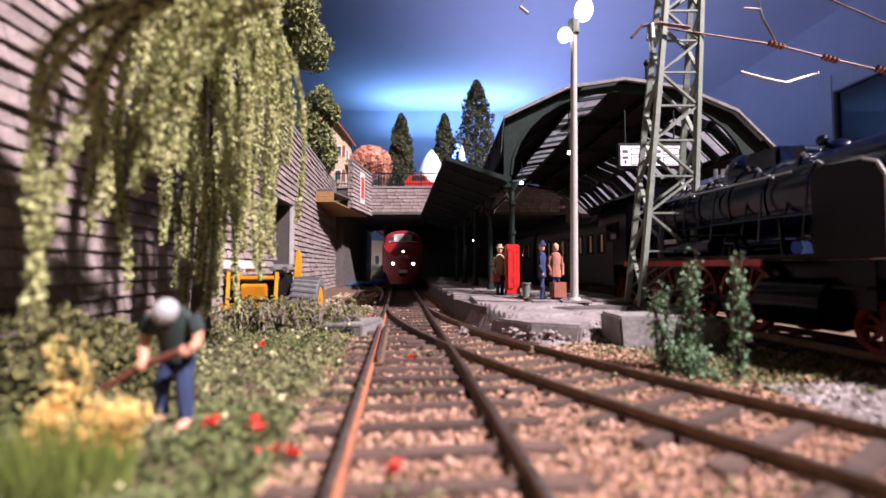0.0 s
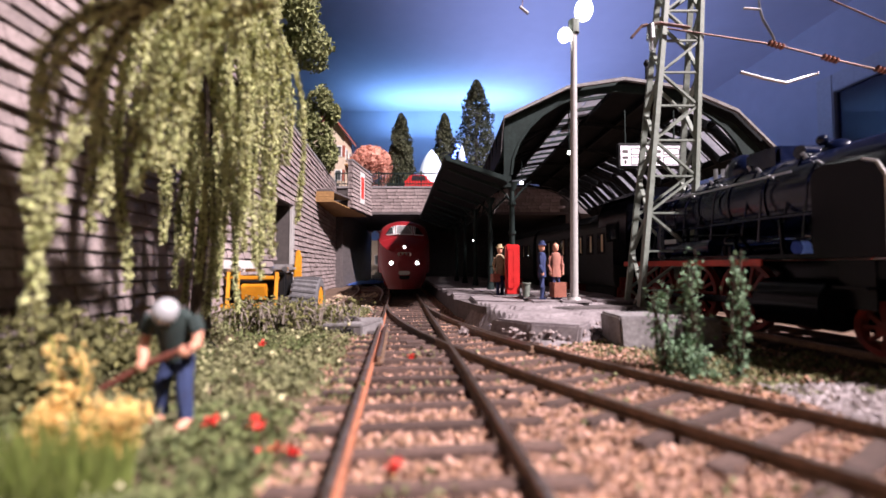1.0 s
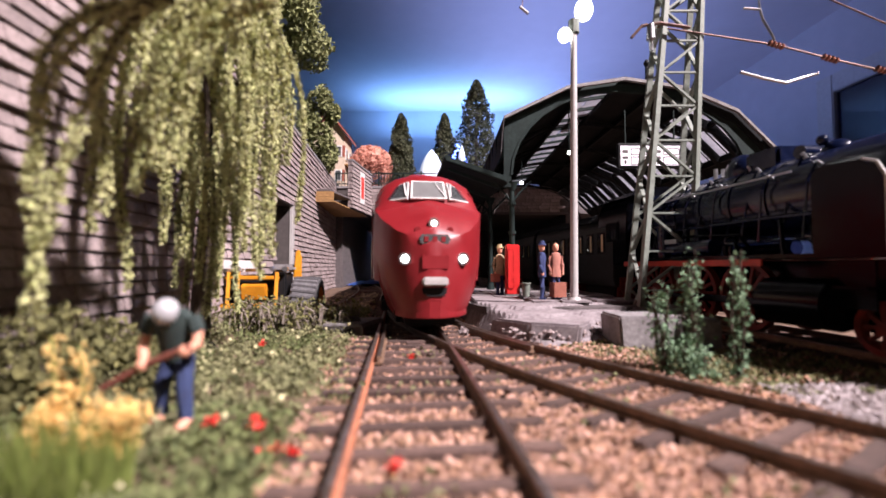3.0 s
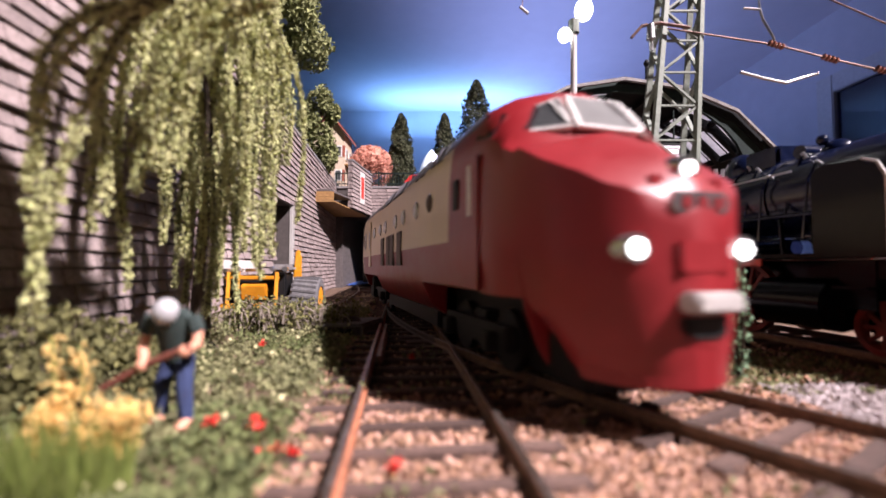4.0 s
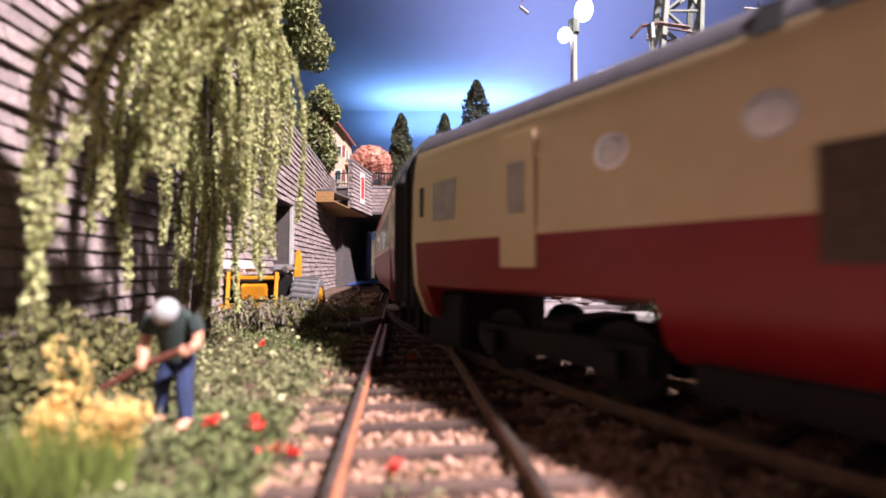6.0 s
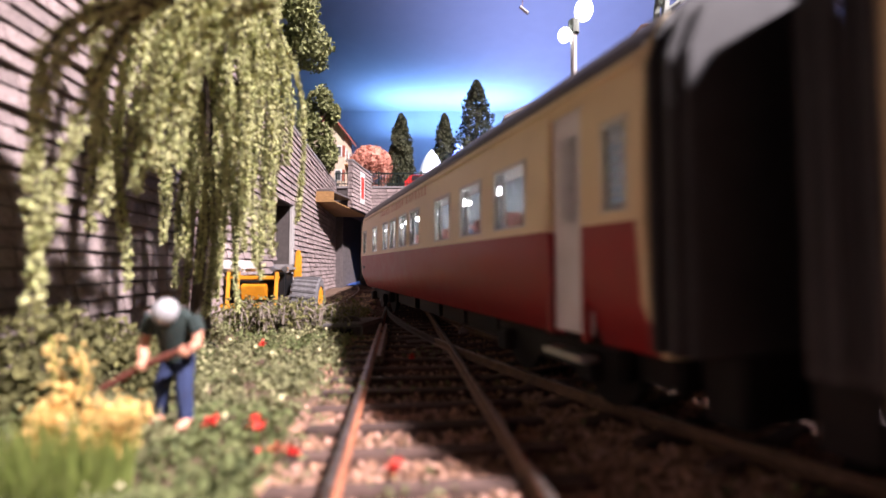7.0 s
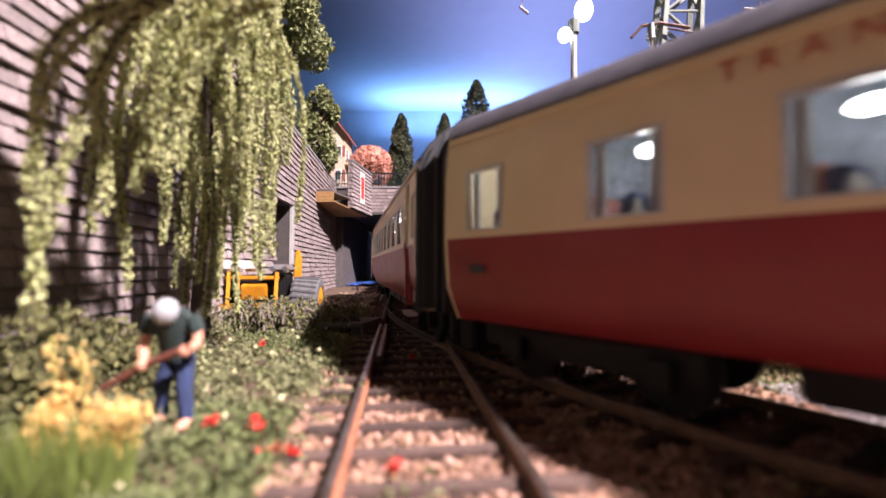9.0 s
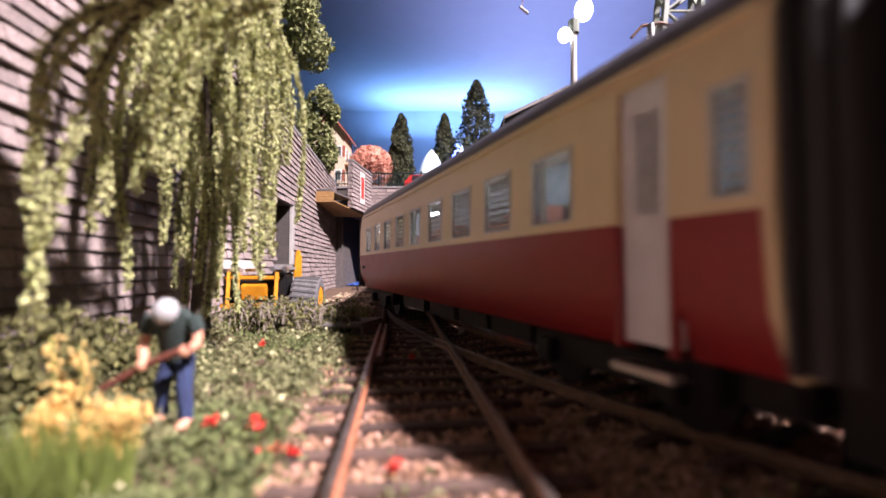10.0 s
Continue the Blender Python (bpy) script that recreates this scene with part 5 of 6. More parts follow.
for sx in (-1, 1):
    w = part("cab_window", Shape().box(sx * 15.2, sx * 15.7, 70, 80, 28, 36), LOCO_BLACK, loco, bevel=0.2)
    part("pane", Shape().box(sx * 15.6, sx * 15.8, 71, 79, 29, 35), WINDOW, w)
    dfl = part("smoke_deflector", Shape().prism([(-25, 20.4), (-25, 34.5), (-23.6, 37.4), (-21, 38.6), (-12.5, 39.0), (-10.8, 37.4), (-10.8, 20.4)], "x", sx * 14.8 - .35, sx * 14.8 + .35), LOCO_BLACK, loco, "black smoke deflector plate", bevel=0.15)
    part("deflector_edge", Shape().path([(sx * 14.8, -25, 20.6), (sx * 14.8, -25, 34.5), (sx * 14.8, -23.6, 37.4), (sx * 14.8, -21, 38.6)], 0.35, 6), WHITE_EDGE, dfl, "thin bright edge")
    part("stay", Shape().beam((sx * 10, -14, 35), (sx * 14.6, -14, 35), 0.5), LOCO_BLACK, dfl)
    part("step", Shape().box(sx * 13, sx * 16, -22, -15, 13, 13.6).box(sx * 13.4, sx * 13.9, -22, -15, 9, 19), LOCO_BLACK, loco, bevel=0.1)
    lampb = part("buffer_lamp", Shape().tube((sx * 10.5, -48, 21.5), (sx * 10.5, -45, 21.5), 2.0, 2.0, 14), LOCO_BLACK, loco, smooth=True)
    part("lens", Shape().ball((sx * 10.5, -48, 21.5), 1.6, .5, 1.6, 12, 7), SOFT_WHITE, lampb, smooth=True)
    part("name_plate", Shape().box(sx * 15.1, sx * 15.45, 34, 40, 25, 26.4), STEEL, loco, "small plate of worn letters")
    for y, z0, z1 in ((-10, 20, 27), (-2, 20, 30), (12, 20, 26), (49, 20, 29)):
        part("pipe", Shape().path([(sx * 13.2, y, z0), (sx * 12.6, y + 1, (z0 + z1) / 2), (sx * 10.8, y + 3, z1)], 0.55, 6), LOCO_BLACK, loco, smooth=True)
part("running_board", Shape().box(-15.5, 15.5, -46, 0, 19.4, 20.4), LOCO_BLACK, loco, bevel=0.1)
part("buffer_beam", Shape().box(-15, 15, -48, -46, 9, 16), LOCO_RED_SHADED, loco, "red front buffer beam", bevel=0.3)
part("feed_dome", Shape().ball((0, -4, 44.5), 3.4, 3.8, 3.6, 18, 10), LOCO_BOILER, loco, smooth=True)
part("bell", Shape().ball((-3, -3, 48), 1.3, nu=10, nv=8), LOCO_BOILER, loco, smooth=True)
part("turbine", Shape().tube((-4, 2, 46.4), (2, 2, 46.4), 1.8, 1.8, 14), LOCO_BOILER, loco, smooth=True)



for y, a in ((-8, 150), (-2, 128), (4, 155), (10, 135), (16, 118), (21, 150), (28, 132), (33, 155), (40, 124), (47, 146)):
    vx, vz = 10.6 * math.cos(radians(a)), 35.5 + 10.6 * math.sin(radians(a))
    valve = part("valve", Shape().tube((vx, y, vz), (vx * 1.14, y, 35.5 + (vz - 35.5) * 1.14), .5, .4, 8), STEEL, loco, "small worn steel valve", smooth=True)
    part("feed_pipe", Shape().path([(vx * 1.12, y, vz + .5), (vx * 1.2, y + 1.5, vz - 3), (-12.4, y + 2, 24)], .3, 5), LOCO_BOILER, valve, smooth=True)
for z in (23.5, 29.5):
    part("side_pipe", Shape().path([(-11.6, -20, z), (-11.9, 4, z + .4), (-11.9, 34, z), (-11.6, 60, z + .5)], .42, 6), LOCO_BOILER, loco, smooth=True)


def old_coach(y0, length, label):
    c = thing("old_coach", P(loco_x(y0), y0, 0, 0, 0, 5.95), label, "coach", "old coaches")
    half = [(14.6, 9), (15.4, 12), (15.4, 34), (14.6, 37.4), (11.5, 40.6), (6, 42.6), (0, 43.2)]
    s = Shape()
    s.prism(half + [(-x, z) for x, z in reversed(half[:-1])], "y", 0, length)
    part("body", s, COACH_GREEN, c, bevel=0.3, smooth=True)
    part("roof", Shape().prism([(x * 1.02, z + .5) for x, z in half[3:]] + [(-x * 1.02, z + .5) for x, z in reversed(half[3:-1])], "y", -0.6, length + .6), ROOF_DARK, c, smooth=True)
    n = int(length / 12)
    for k in range(n):
        y = 7 + k * (length - 12) / n
        w = part("window", Shape().box(-15.75, -15.3, y, y + 7, 23, 32.5), BLACK, c, bevel=0.2)
        part("blind", Shape().box(-15.9, -15.75, y + 1.2, y + 2.8, 24, 31.5), CREAM, w, "pale yellow blind")
        part("pane", Shape().box(-15.85, -15.7, y + 3.0, y + 6.2, 24, 31.5), WINDOW, w)
    for yb in (22, length - 22):
        b = part("bogie", Shape().box(-11, 11, yb - 15, yb + 15, 4, 8.4), BLACK, c, bevel=0.4)
        for k in (-9, 9):
            part("wheelset", WHEELS, None, b, at=P(0, yb + k, 5.2))
    part("battery_box", Shape().box(-14, -4, length * .4, length * .55, 4, 9), LOCO_RED_SHADED, c, bevel=0.3)
    part("buffer_beam", Shape().box(-13, 13, -1.2, 0, 8.5, 13), LOCO_RED_SHADED, c, bevel=0.2)
    return c


old_coach(178, 100, "dark green old passenger coach with pale blinds at platform")
old_coach(283, 150, "dark green old passenger coach under the hall roof")
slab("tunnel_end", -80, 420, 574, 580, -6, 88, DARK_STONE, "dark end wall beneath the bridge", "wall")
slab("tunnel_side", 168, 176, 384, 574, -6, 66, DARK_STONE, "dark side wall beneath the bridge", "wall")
for x in (139,):
    for y in (173, 256, 339):
        st = thing("hall_support", P(x - 3.5, y, -4), "dark iron support of the hall roof", "column", "hall supports")
        part("post", Shape().box(-1.2, 1.2, -1.2, 1.2, 0, 67.5), IRON_GREEN, st, bevel=0.2)
        part("post_base", Shape().box(-2.4, 2.4, -2.4, 2.4, 0, 3), CONCRETE, st, bevel=0.2)


# ---- planting ----
def wall_x(y):
    return main_x(y) - 61.5


def tree_limbs(s, base, top, r, spread, n, lift=10):
    s.path([base, tuple((a + b) / 2 + RND.uniform(-1, 1) for a, b in zip(base, top)), top], r, 8, r * .5)
    ends = []
    for k in range(n):
        a = 6.2832 * (k + RND.random() * .5) / n
        f = RND.uniform(.55, 1)
        p = tuple(b + (t - b) * f for b, t in zip(base, top))
        q = (p[0] + math.cos(a) * spread[0], p[1] + math.sin(a) * spread[1], p[2] + lift * RND.uniform(.4, 1.2))
        m = tuple((u + v) / 2 for u, v in zip(p, q))
        s.path([p, (m[0], m[1], m[2] + lift * .25), q], r * .4, 6, r * .12)
        ends.append(q)
    return ends


# weeping willow at the wall
willow = thing("willow_tree", P(0, 0, 0), "weeping willow with hanging yellow green strands at the wall", "tree")
ws = Shape()
ends = tree_limbs(ws, (-57, 99, -3), (-50, 88, 66), 2.4, (10, 14), 11, 12)
for k in range(5):
    a = 6.28 * k / 5
    ws.path([(-57, 99, 1), (-57 + 3 * math.cos(a), 99 + 3 * math.sin(a), -1), (-57 + 6 * math.cos(a), 99 + 6 * math.sin(a), -3)], 1.2, 6, .4)
part("trunk", ws, BARK, willow, smooth=True)
crown, twigs = Shape(), Shape()


def strand(pts, width, dense=12.0):
    twigs.path(pts, 0.2, 4)
    n = len(pts) - 1
    for i in range(n):
        p, q = Vector(pts[i]), Vector(pts[i + 1])
        m = max(3, int((q - p).length * dense))
        for j in range(m):
            f = (i + j / m) / n
            c = p.lerp(q, j / m)
            wd = width * (0.6 + 0.5 * abs(math.sin(f * 13 + pts[0][0] * 3))) * (1 - .3 * f)
            a, r = RND.uniform(0, 6.28), wd * RND.random() ** .6
            crown.leaf((c.x + r * math.cos(a), c.y + r * math.sin(a), c.z + RND.uniform(-.4, .4)), RND.uniform(.32, .72), 1.5)



# the long outer strands: where each hangs, its depth, its lowest tip and where it leaves the crown
HANGING = ((-45.8, 45, 12.0, -36.0), (-46.5, 46, 26.5, -37.0), (-43.0, 47, 19.5, -34.0), (-46.0, 54, 24.6, -37.0), (-49.8, 60, 22.6, -55.0),
           (-52.5, 68, 13.8, -53.0), (-47.5, 66, 28.8, -48.4), (-50.4, 76, 21.8, -50.5), (-42.6, 68, 33.3, -41.0), (-48.1, 82, 14.5, -52.3),
           (-49.4, 90, 7.0, -53.7), (-40.2, 78, 23.0, -44.4), (-35.6, 74, 20.2, -39.0), (-36.1, 82, 17.8, -40.4), (-34.2, 86, 19.5, -40.6),
           (-28.4, 84, 26.2, -42.6), (-33.9, 90, 38.4, -41.3), (-41.0, 56, 28.4, -28.5), (-38.8, 56, 30.6, -27.4), (-36.8, 57, 34.0, -27.0))


def drooping(x, y, low, x0, width, curl=2.2, peak=0.0):
    """One strand from the crown at x0, over an arch, down to its tip at low."""
    peak = peak or 20 + .66 * y
    wob, sway = RND.uniform(0, 6), RND.gauss(0, 1.0)
    pts = []
    for i in range(17):
        f = i / 16
        out = 1 - (1 - f) ** curl
        hx = x0 + (x - x0) * out + .9 * math.sin(f * 7 + wob) + sway * f * f
        hy = y + 5 * (1 - f) ** 2 + .9 * math.sin(f * 6 + wob * 2)
        pts.append((max(hx, wall_x(hy) + 2.0), hy, peak - (peak - low) * f ** 1.4))
    strand(pts, width, 24.0)
    return pts


for k, (x, y, low, x0) in enumerate(HANGING):
    thin, swath = k == 15, k > 16
    for j in range(1 if thin or k < 5 else 3 if swath else 2):
        w = 0 if j == 0 else 1
        pts = drooping(x + w * RND.gauss(0, .9), y + w * RND.gauss(0, 1.6), low + w * RND.uniform(0, 18), x0 + w * RND.gauss(0, 1.6), .7 if thin else RND.uniform(1.0, 1.45), 3.0 if thin else 1.35 if swath else 2.2)
    twigs.path(pts[:8], .5, 5, .25)
# shaded strands round the trunk, behind the outer ones
for k in range(18):
    y = RND.uniform(88, 104)
    x = -y * RND.uniform(.42, .62)
    pts = drooping(x, y, RND.choice((RND.uniform(6, 16), RND.uniform(14, 30), RND.uniform(28, 46))), x * .6 - 18, RND.uniform(.8, 1.4))
# short sprays high in the crown
for k in range(18):
    y = RND.uniform(68, 88)
    x = -y * RND.uniform(.46, .68)
    drooping(x, y, RND.uniform(46, 60), x * .6 - 18, RND.uniform(.8, 1.3), 2.0, RND.uniform(68, 80))
# unseen boughs above the view, added to cast shade on the lower wall
twigs.path([(-50, 88, 64), (-44, 66, 68), (-33, 42, 60)], 1.0, 6, .4)
for k in range(3600):
    d = Vector((RND.gauss(0, 1), RND.gauss(0, 1), RND.gauss(0, 1))).normalized() * RND.random() ** .4
    crown.leaf((-33 + 11 * d.x, 40 + 11 * d.y, 59 + 8 * d.z), RND.uniform(1.0, 1.9), 1.5)
tagged(part("branchwork", twigs, BARK, willow), kind="stuff")
tagged(part("crown", crown, WILLOW, willow, "yellow green hanging foliage"), kind="stuff")


def broadleaf(name, x, y, z, crown_c, crown_r, m, label, n=2600, leaf=1.6, clumps=26):
    t = thing(name, P(x, y, z), label, "tree")
    s = Shape()
    c = (crown_c[0] - x, crown_c[1] - y, crown_c[2] - z)
    tree_limbs(s, (0, 0, 0), (c[0], c[1], c[2] + crown_r[2] * .5), max(1.2, crown_r[0] * .09), (crown_r[0] * .6, crown_r[1] * .6), 9, crown_r[2] * .3)
    part("trunk", s, BARK, t, smooth=True)
    f = Shape()
    cl = []
    for k in range(clumps):
        d = Vector((RND.gauss(0, 1), RND.gauss(0, 1), RND.gauss(0, 1))).normalized() * RND.uniform(.45, .95)
        cl.append((Vector((c[0] + d.x * crown_r[0], c[1] + d.y * crown_r[1], c[2] + d.z * crown_r[2])), RND.uniform(.22, .4)))
    for k in range(n):
        q, r = RND.choice(cl)
        d = Vector((RND.gauss(0, 1), RND.gauss(0, 1), RND.gauss(0, 1))).normalized() * RND.uniform(.6, 1.05)
        f.leaf((q.x + d.x * r * crown_r[0], q.y + d.y * r * crown_r[1], q.z + d.z * r * crown_r[2] * .8), leaf * RND.uniform(.6, 1.3), 1.4)
    tagged(part("crown", f, m, t), kind="stuff")
    return t


broadleaf("tree", -104, 244, 91, (-99, 240, 162), (32, 28, 38), TREE_LEAF, "leafy green tree on the upper terrace", 9000, 2.2, 40)
broadleaf("tree", -100, 336, 91, (-98, 334, 124), (18, 18, 34), TREE_LEAF, "slender light green tree on the upper terrace", 5000, 2.2, 30)


def cypress(x, y, w, h, label):
    t = thing("cypress", P(x, y, 88), label, "tree", "cypresses on the bridge garden")
    part("trunk", Shape().tube((0, 0, 0), (0, 0, h * .9), w * .06, w * .02, 8), BARK, t)
    f = Shape()
    for k in range(7500):
        z = RND.random() ** 1.1
        prof = (min(1, (z + .03) / .14) ** .5) * (1 - (max(0, z - .35) / .65) ** 1.6) ** .6
        a = RND.uniform(0, 6.2832)
        lump = 1 + .16 * math.sin(a * 3 + z * 21) + .12 * math.sin(a * 5 - z * 33)
        r = w / 2 * prof * lump * RND.random() ** .35
        f.leaf((r * math.cos(a), r * math.sin(a), z * h), RND.uniform(1.2, 2.6), 1.6)
    tagged(part("crown", f, LEAF_DARK, t), kind="stuff")


cypress(-45.5, 452, 27, 95, "slim dark cypress tree behind the bridge fence")
cypress(1.5, 452, 25, 95, "small dark cypress tree behind the bridge fence")
cypress(36, 450, 42, 131, "tall broad dark cypress behind the bridge fence")

bush = thing("blossom_bush", P(-76, 440, 88), "round pink blossoming bush behind the fence", "bush")
f = Shape()
for k in range(46):
    a, b = RND.uniform(0, 6.28), RND.uniform(-.2, 1.4)
    f.ball((17 * math.cos(a) * math.cos(b), 15 * math.sin(a) * math.cos(b), 34 + 17 * math.sin(b)), RND.uniform(4, 7), nu=9, nv=7, rough=.5)
for k in range(2600):
    d = Vector((RND.gauss(0, 1), RND.gauss(0, 1), RND.gauss(0, .8))).normalized() * RND.uniform(.9, 1.08)
    f.leaf((22 * d.x, 20 * d.y, 33 + 22 * d.z), RND.uniform(1, 2.2), 1.2)
tagged(part("blossom", f, PINK_BUSH, bush), kind="stuff")
part("stem", Shape().tube((0, 0, 0), (0, 0, 30), 2.2, 1.2, 8), BARK, bush)

# ivy sprigs and shrub beside the curve
for x, y, h, w, n, lab in ((46.4, 79, 24, 2.6, 430, "upright ivy sprig beside the track"), (41.6, 80, 18, 3.2, 380, "dark green ivy sprig before the concrete block"), (52.8, 76, 24.5, 1.2, 330, "slim upright ivy sprig beside the track"), (47.5, 76.5, 8, 9.0, 600, "low dark green shrub among the ballast")):
    iv = thing("ivy_shrub", P(x, y, -3.2), lab, "shrub", "ivy shrubs")
    st, f = Shape(), Shape()
    for k in range(6):
        a = RND.uniform(0, 6.28)
        bx, by = math.cos(a) * w * .5, math.sin(a) * w * .4
        pts = [(bx * .3, by * .3, 0), (bx * .8 + RND.uniform(-.8, .8), by * .8, h * .45), (bx + RND.uniform(-1, 1), by, h * RND.uniform(.75, 1))]
        st.path(pts, 0.35, 5, .15)
        for j in range(n // 6):
            q = j / (n // 6)
            p = Vector(pts[0]).lerp(Vector(pts[1]), q * 2) if q < .5 else Vector(pts[1]).lerp(Vector(pts[2]), q * 2 - 1)
            g_ = 0.5 + w * .11
            f.leaf((p.x + RND.gauss(0, g_), p.y + RND.gauss(0, g_), p.z + RND.gauss(0, .5)), RND.uniform(.45, .95), 1.25)
    part("stem", st, BARK, iv)
    tagged(part("leaves", f, IVY, iv), kind="stuff")

# low herbs of the field on the left
herbs, herbs2 = Shape(), Shape()
for k in range(2600):
    y = 22 + 165 * RND.random() ** 1.5
    xr = main_x(y) - 12 - 5 * noise.noise(Vector((y * .09, 3, 0)))
    x = RND.uniform(wall_x(y) + 3, xr)
    gz = ground_height(x, y)
    tall = 1.4 + 1.3 * noise.noise(Vector((x * .12, y * .12, 5))) + (1.6 if x < wall_x(y) + 16 else 0)
    dark = noise.noise(Vector((x * .07, y * .07, 9))) > .12
    for j in range(11):
        (herbs2 if dark else herbs).leaf((x + RND.gauss(0, 1.0), y + RND.gauss(0, 1.0), gz + abs(RND.gauss(0, .6)) * max(.5, tall) + .1), RND.uniform(.45, 1.0), 1.3)
tagged(part("herbs", herbs, HERB), "low grey green herbs covering the embankment", "plants", kind="stuff")
tagged(part("herbs", herbs2, HERB_GREEN), "low leafy green herbs covering the embankment", "plants", kind="stuff")
weeds = Shape()
for k in range(900):
    y = 30 + 120 * RND.random() ** 1.6
    x = RND.choice((RND.uniform(main_x(y) - 6, main_x(y) + 7), RND.uniform(main_x(y) + 12, main_x(y) + 40)))
    if near_rail(x, y) > 1.5 and noise.noise(Vector((x * .1, y * .1, 2))) > .15:
        weeds.leaf((x, y, -1.9 + RND.random()), RND.uniform(.5, 1.1), 1.3)
for k in range(1500):
    y = RND.uniform(80, 118)
    x = RND.uniform(18, 60)
    if near_rail(x, y) > 2.5 and x > 22 + (118 - y) * .5:
        weeds.leaf((x, y, -2.6 + RND.random()), RND.uniform(.5, 1.2), 1.3)
for k in range(2600):
    y = RND.uniform(66, 100)
    x = RND.uniform(44, 84)
    if near_rail(x, y) > 2 and noise.noise(Vector((x * .12, y * .12, 7))) > -.2:
        weeds.leaf((x, y, -2.8 + RND.random()), RND.uniform(.5, 1.2), 1.3)
tagged(part("weeds", weeds, HERB), "sparse weeds growing among the ballast", "plants", kind="stuff")

# poppies
for x, y in ((-17.3, 43.5), (-15.1, 43.5), (-25.0, 46.2), (-38.6, 91), (-20.0, 46), (-4.6, 40.4), (-6.5, 88)):
    pop = thing("poppy", P(x, y, ground_height(x, y)), "small red poppy among the herbs", "flower", "poppies")
    part("stem", Shape().tube((0, 0, 0), (0, 0, 2.4), .15, .12, 5), GRASS, pop)
    s = Shape()
    for k in range(14):
        s.leaf((RND.gauss(0, .42), RND.gauss(0, .42), 2.3 + RND.gauss(0, .28)), RND.uniform(.55, .95), 1.1)
    part("petals", s, POPPY, pop)
pf = Shape()
for k in range(45):
    y = 28 + 90 * RND.random()
    x = RND.uniform(wall_x(y) + 8, main_x(y) - 13)
    pf.ball((x, y, ground_height(x, y) + RND.uniform(1.6, 2.8)), RND.uniform(.22, .5), nu=6, nv=4, rough=.4)
tagged(part("small_flowers", pf, PALE_FLOWER), "tiny pale yellow flowers scattered in the herbs", "flowers", kind="stuff")

# yellow flower clump with green blades, close to the viewer
clump = thing("yellow_flowers", P(-31, 38, -2.5), "clump of yellow flowers with green blades", "flower")
bl, yf = Shape(), Shape()
for k in range(420):
    a, r = RND.uniform(0, 6.28), RND.random() ** .6
    x, y = 5.2 * r * math.cos(a), -3.2 + 3.6 * r * math.sin(a)
    h = RND.uniform(4.0, 8.6)
    ex, ey = x * 1.3 + RND.uniform(-.8, .8), y * 1.2 + RND.uniform(-.8, .8)
    bl.add([(x - .16, y, 0), (x + .16, y, 0), ((x + ex) / 2 + .12, (y + ey) / 2, h * .6), (ex, ey, h), ((x + ex) / 2 - .12, (y + ey) / 2, h * .6)], [(0, 1, 2, 3, 4)])
heads = [(-6.2 + .74 * k + RND.uniform(-.5, .5), RND.uniform(-1.5, 3.5), 5.3 + 1.3 * math.sin(k * 1.9) + RND.uniform(-.6, .6)) for k in range(15)]
for hx, hy, hz in heads:
    for k in range(110):
        yf.leaf((hx + RND.gauss(0, .55), hy + RND.gauss(0, .6), hz + RND.gauss(0, .75)), RND.uniform(.25, .6), 1.4)
    bl.path([(hx * .8, hy, 0), (hx, hy, hz)], .16, 5, .1)
for cx, zt in ((-8.6, 13.0), (-5.8, 12.2), (-7.0, 8.6)):
    for k in range(60):
        q = RND.random()
        yf.leaf((cx + 1.1 * (1 - q) + RND.gauss(0, .38), 5 + RND.gauss(0, .4), 6.5 + (zt - 6.5) * q), RND.uniform(.25, .6), 1.4)
    bl.path([(cx + 1.2, 4.5, 0), (cx + .8, 5, 6), (cx, 5, zt)], .2, 5, .1)
tagged(part("grass_tuft", bl, GRASS, clump), kind="stuff")
tagged(part("blossoms", yf, YELLOW_FLOWER, clump), kind="stuff")

# olive shrubs at the wall's foot
OLIVE = mat("olive_leaf", (0.20, 0.19, 0.07), (0.09, 0.09, 0.035), 0.3, 0.9, bump=0.1, island=0.4, translucent=0.15)
for x, y, r, h in ((-56, 60, 7, 15), (-50, 55, 5, 10), (-58, 72, 6, 12), (-54, 48, 5, 8), (-50, 70, 5, 9), (-44, 66, 4, 6)):
    sh = thing("shrub", P(x, y, -2.4), "olive green shrub at the foot of the wall", "shrub", "shrubs at the wall")
    f, st = Shape(), Shape()
    for k in range(5):
        a = 6.28 * k / 5
        st.path([(0, 0, 0), (r * .3 * math.cos(a), r * .3 * math.sin(a), h * .4), (r * .6 * math.cos(a), r * .6 * math.sin(a), h * .8)], .4, 5, .15)
    for k in range(1100):
        d = Vector((RND.gauss(0, 1), RND.gauss(0, 1), RND.gauss(0, 1))).normalized() * RND.uniform(.45, 1)
        f.leaf((d.x * r, d.y * r, h * .5 + d.z * h * .5), RND.uniform(.5, 1.1), 1.4)
    part("stem", st, BARK, sh)
    tagged(part("leaves", f, OLIVE, sh), kind="stuff")

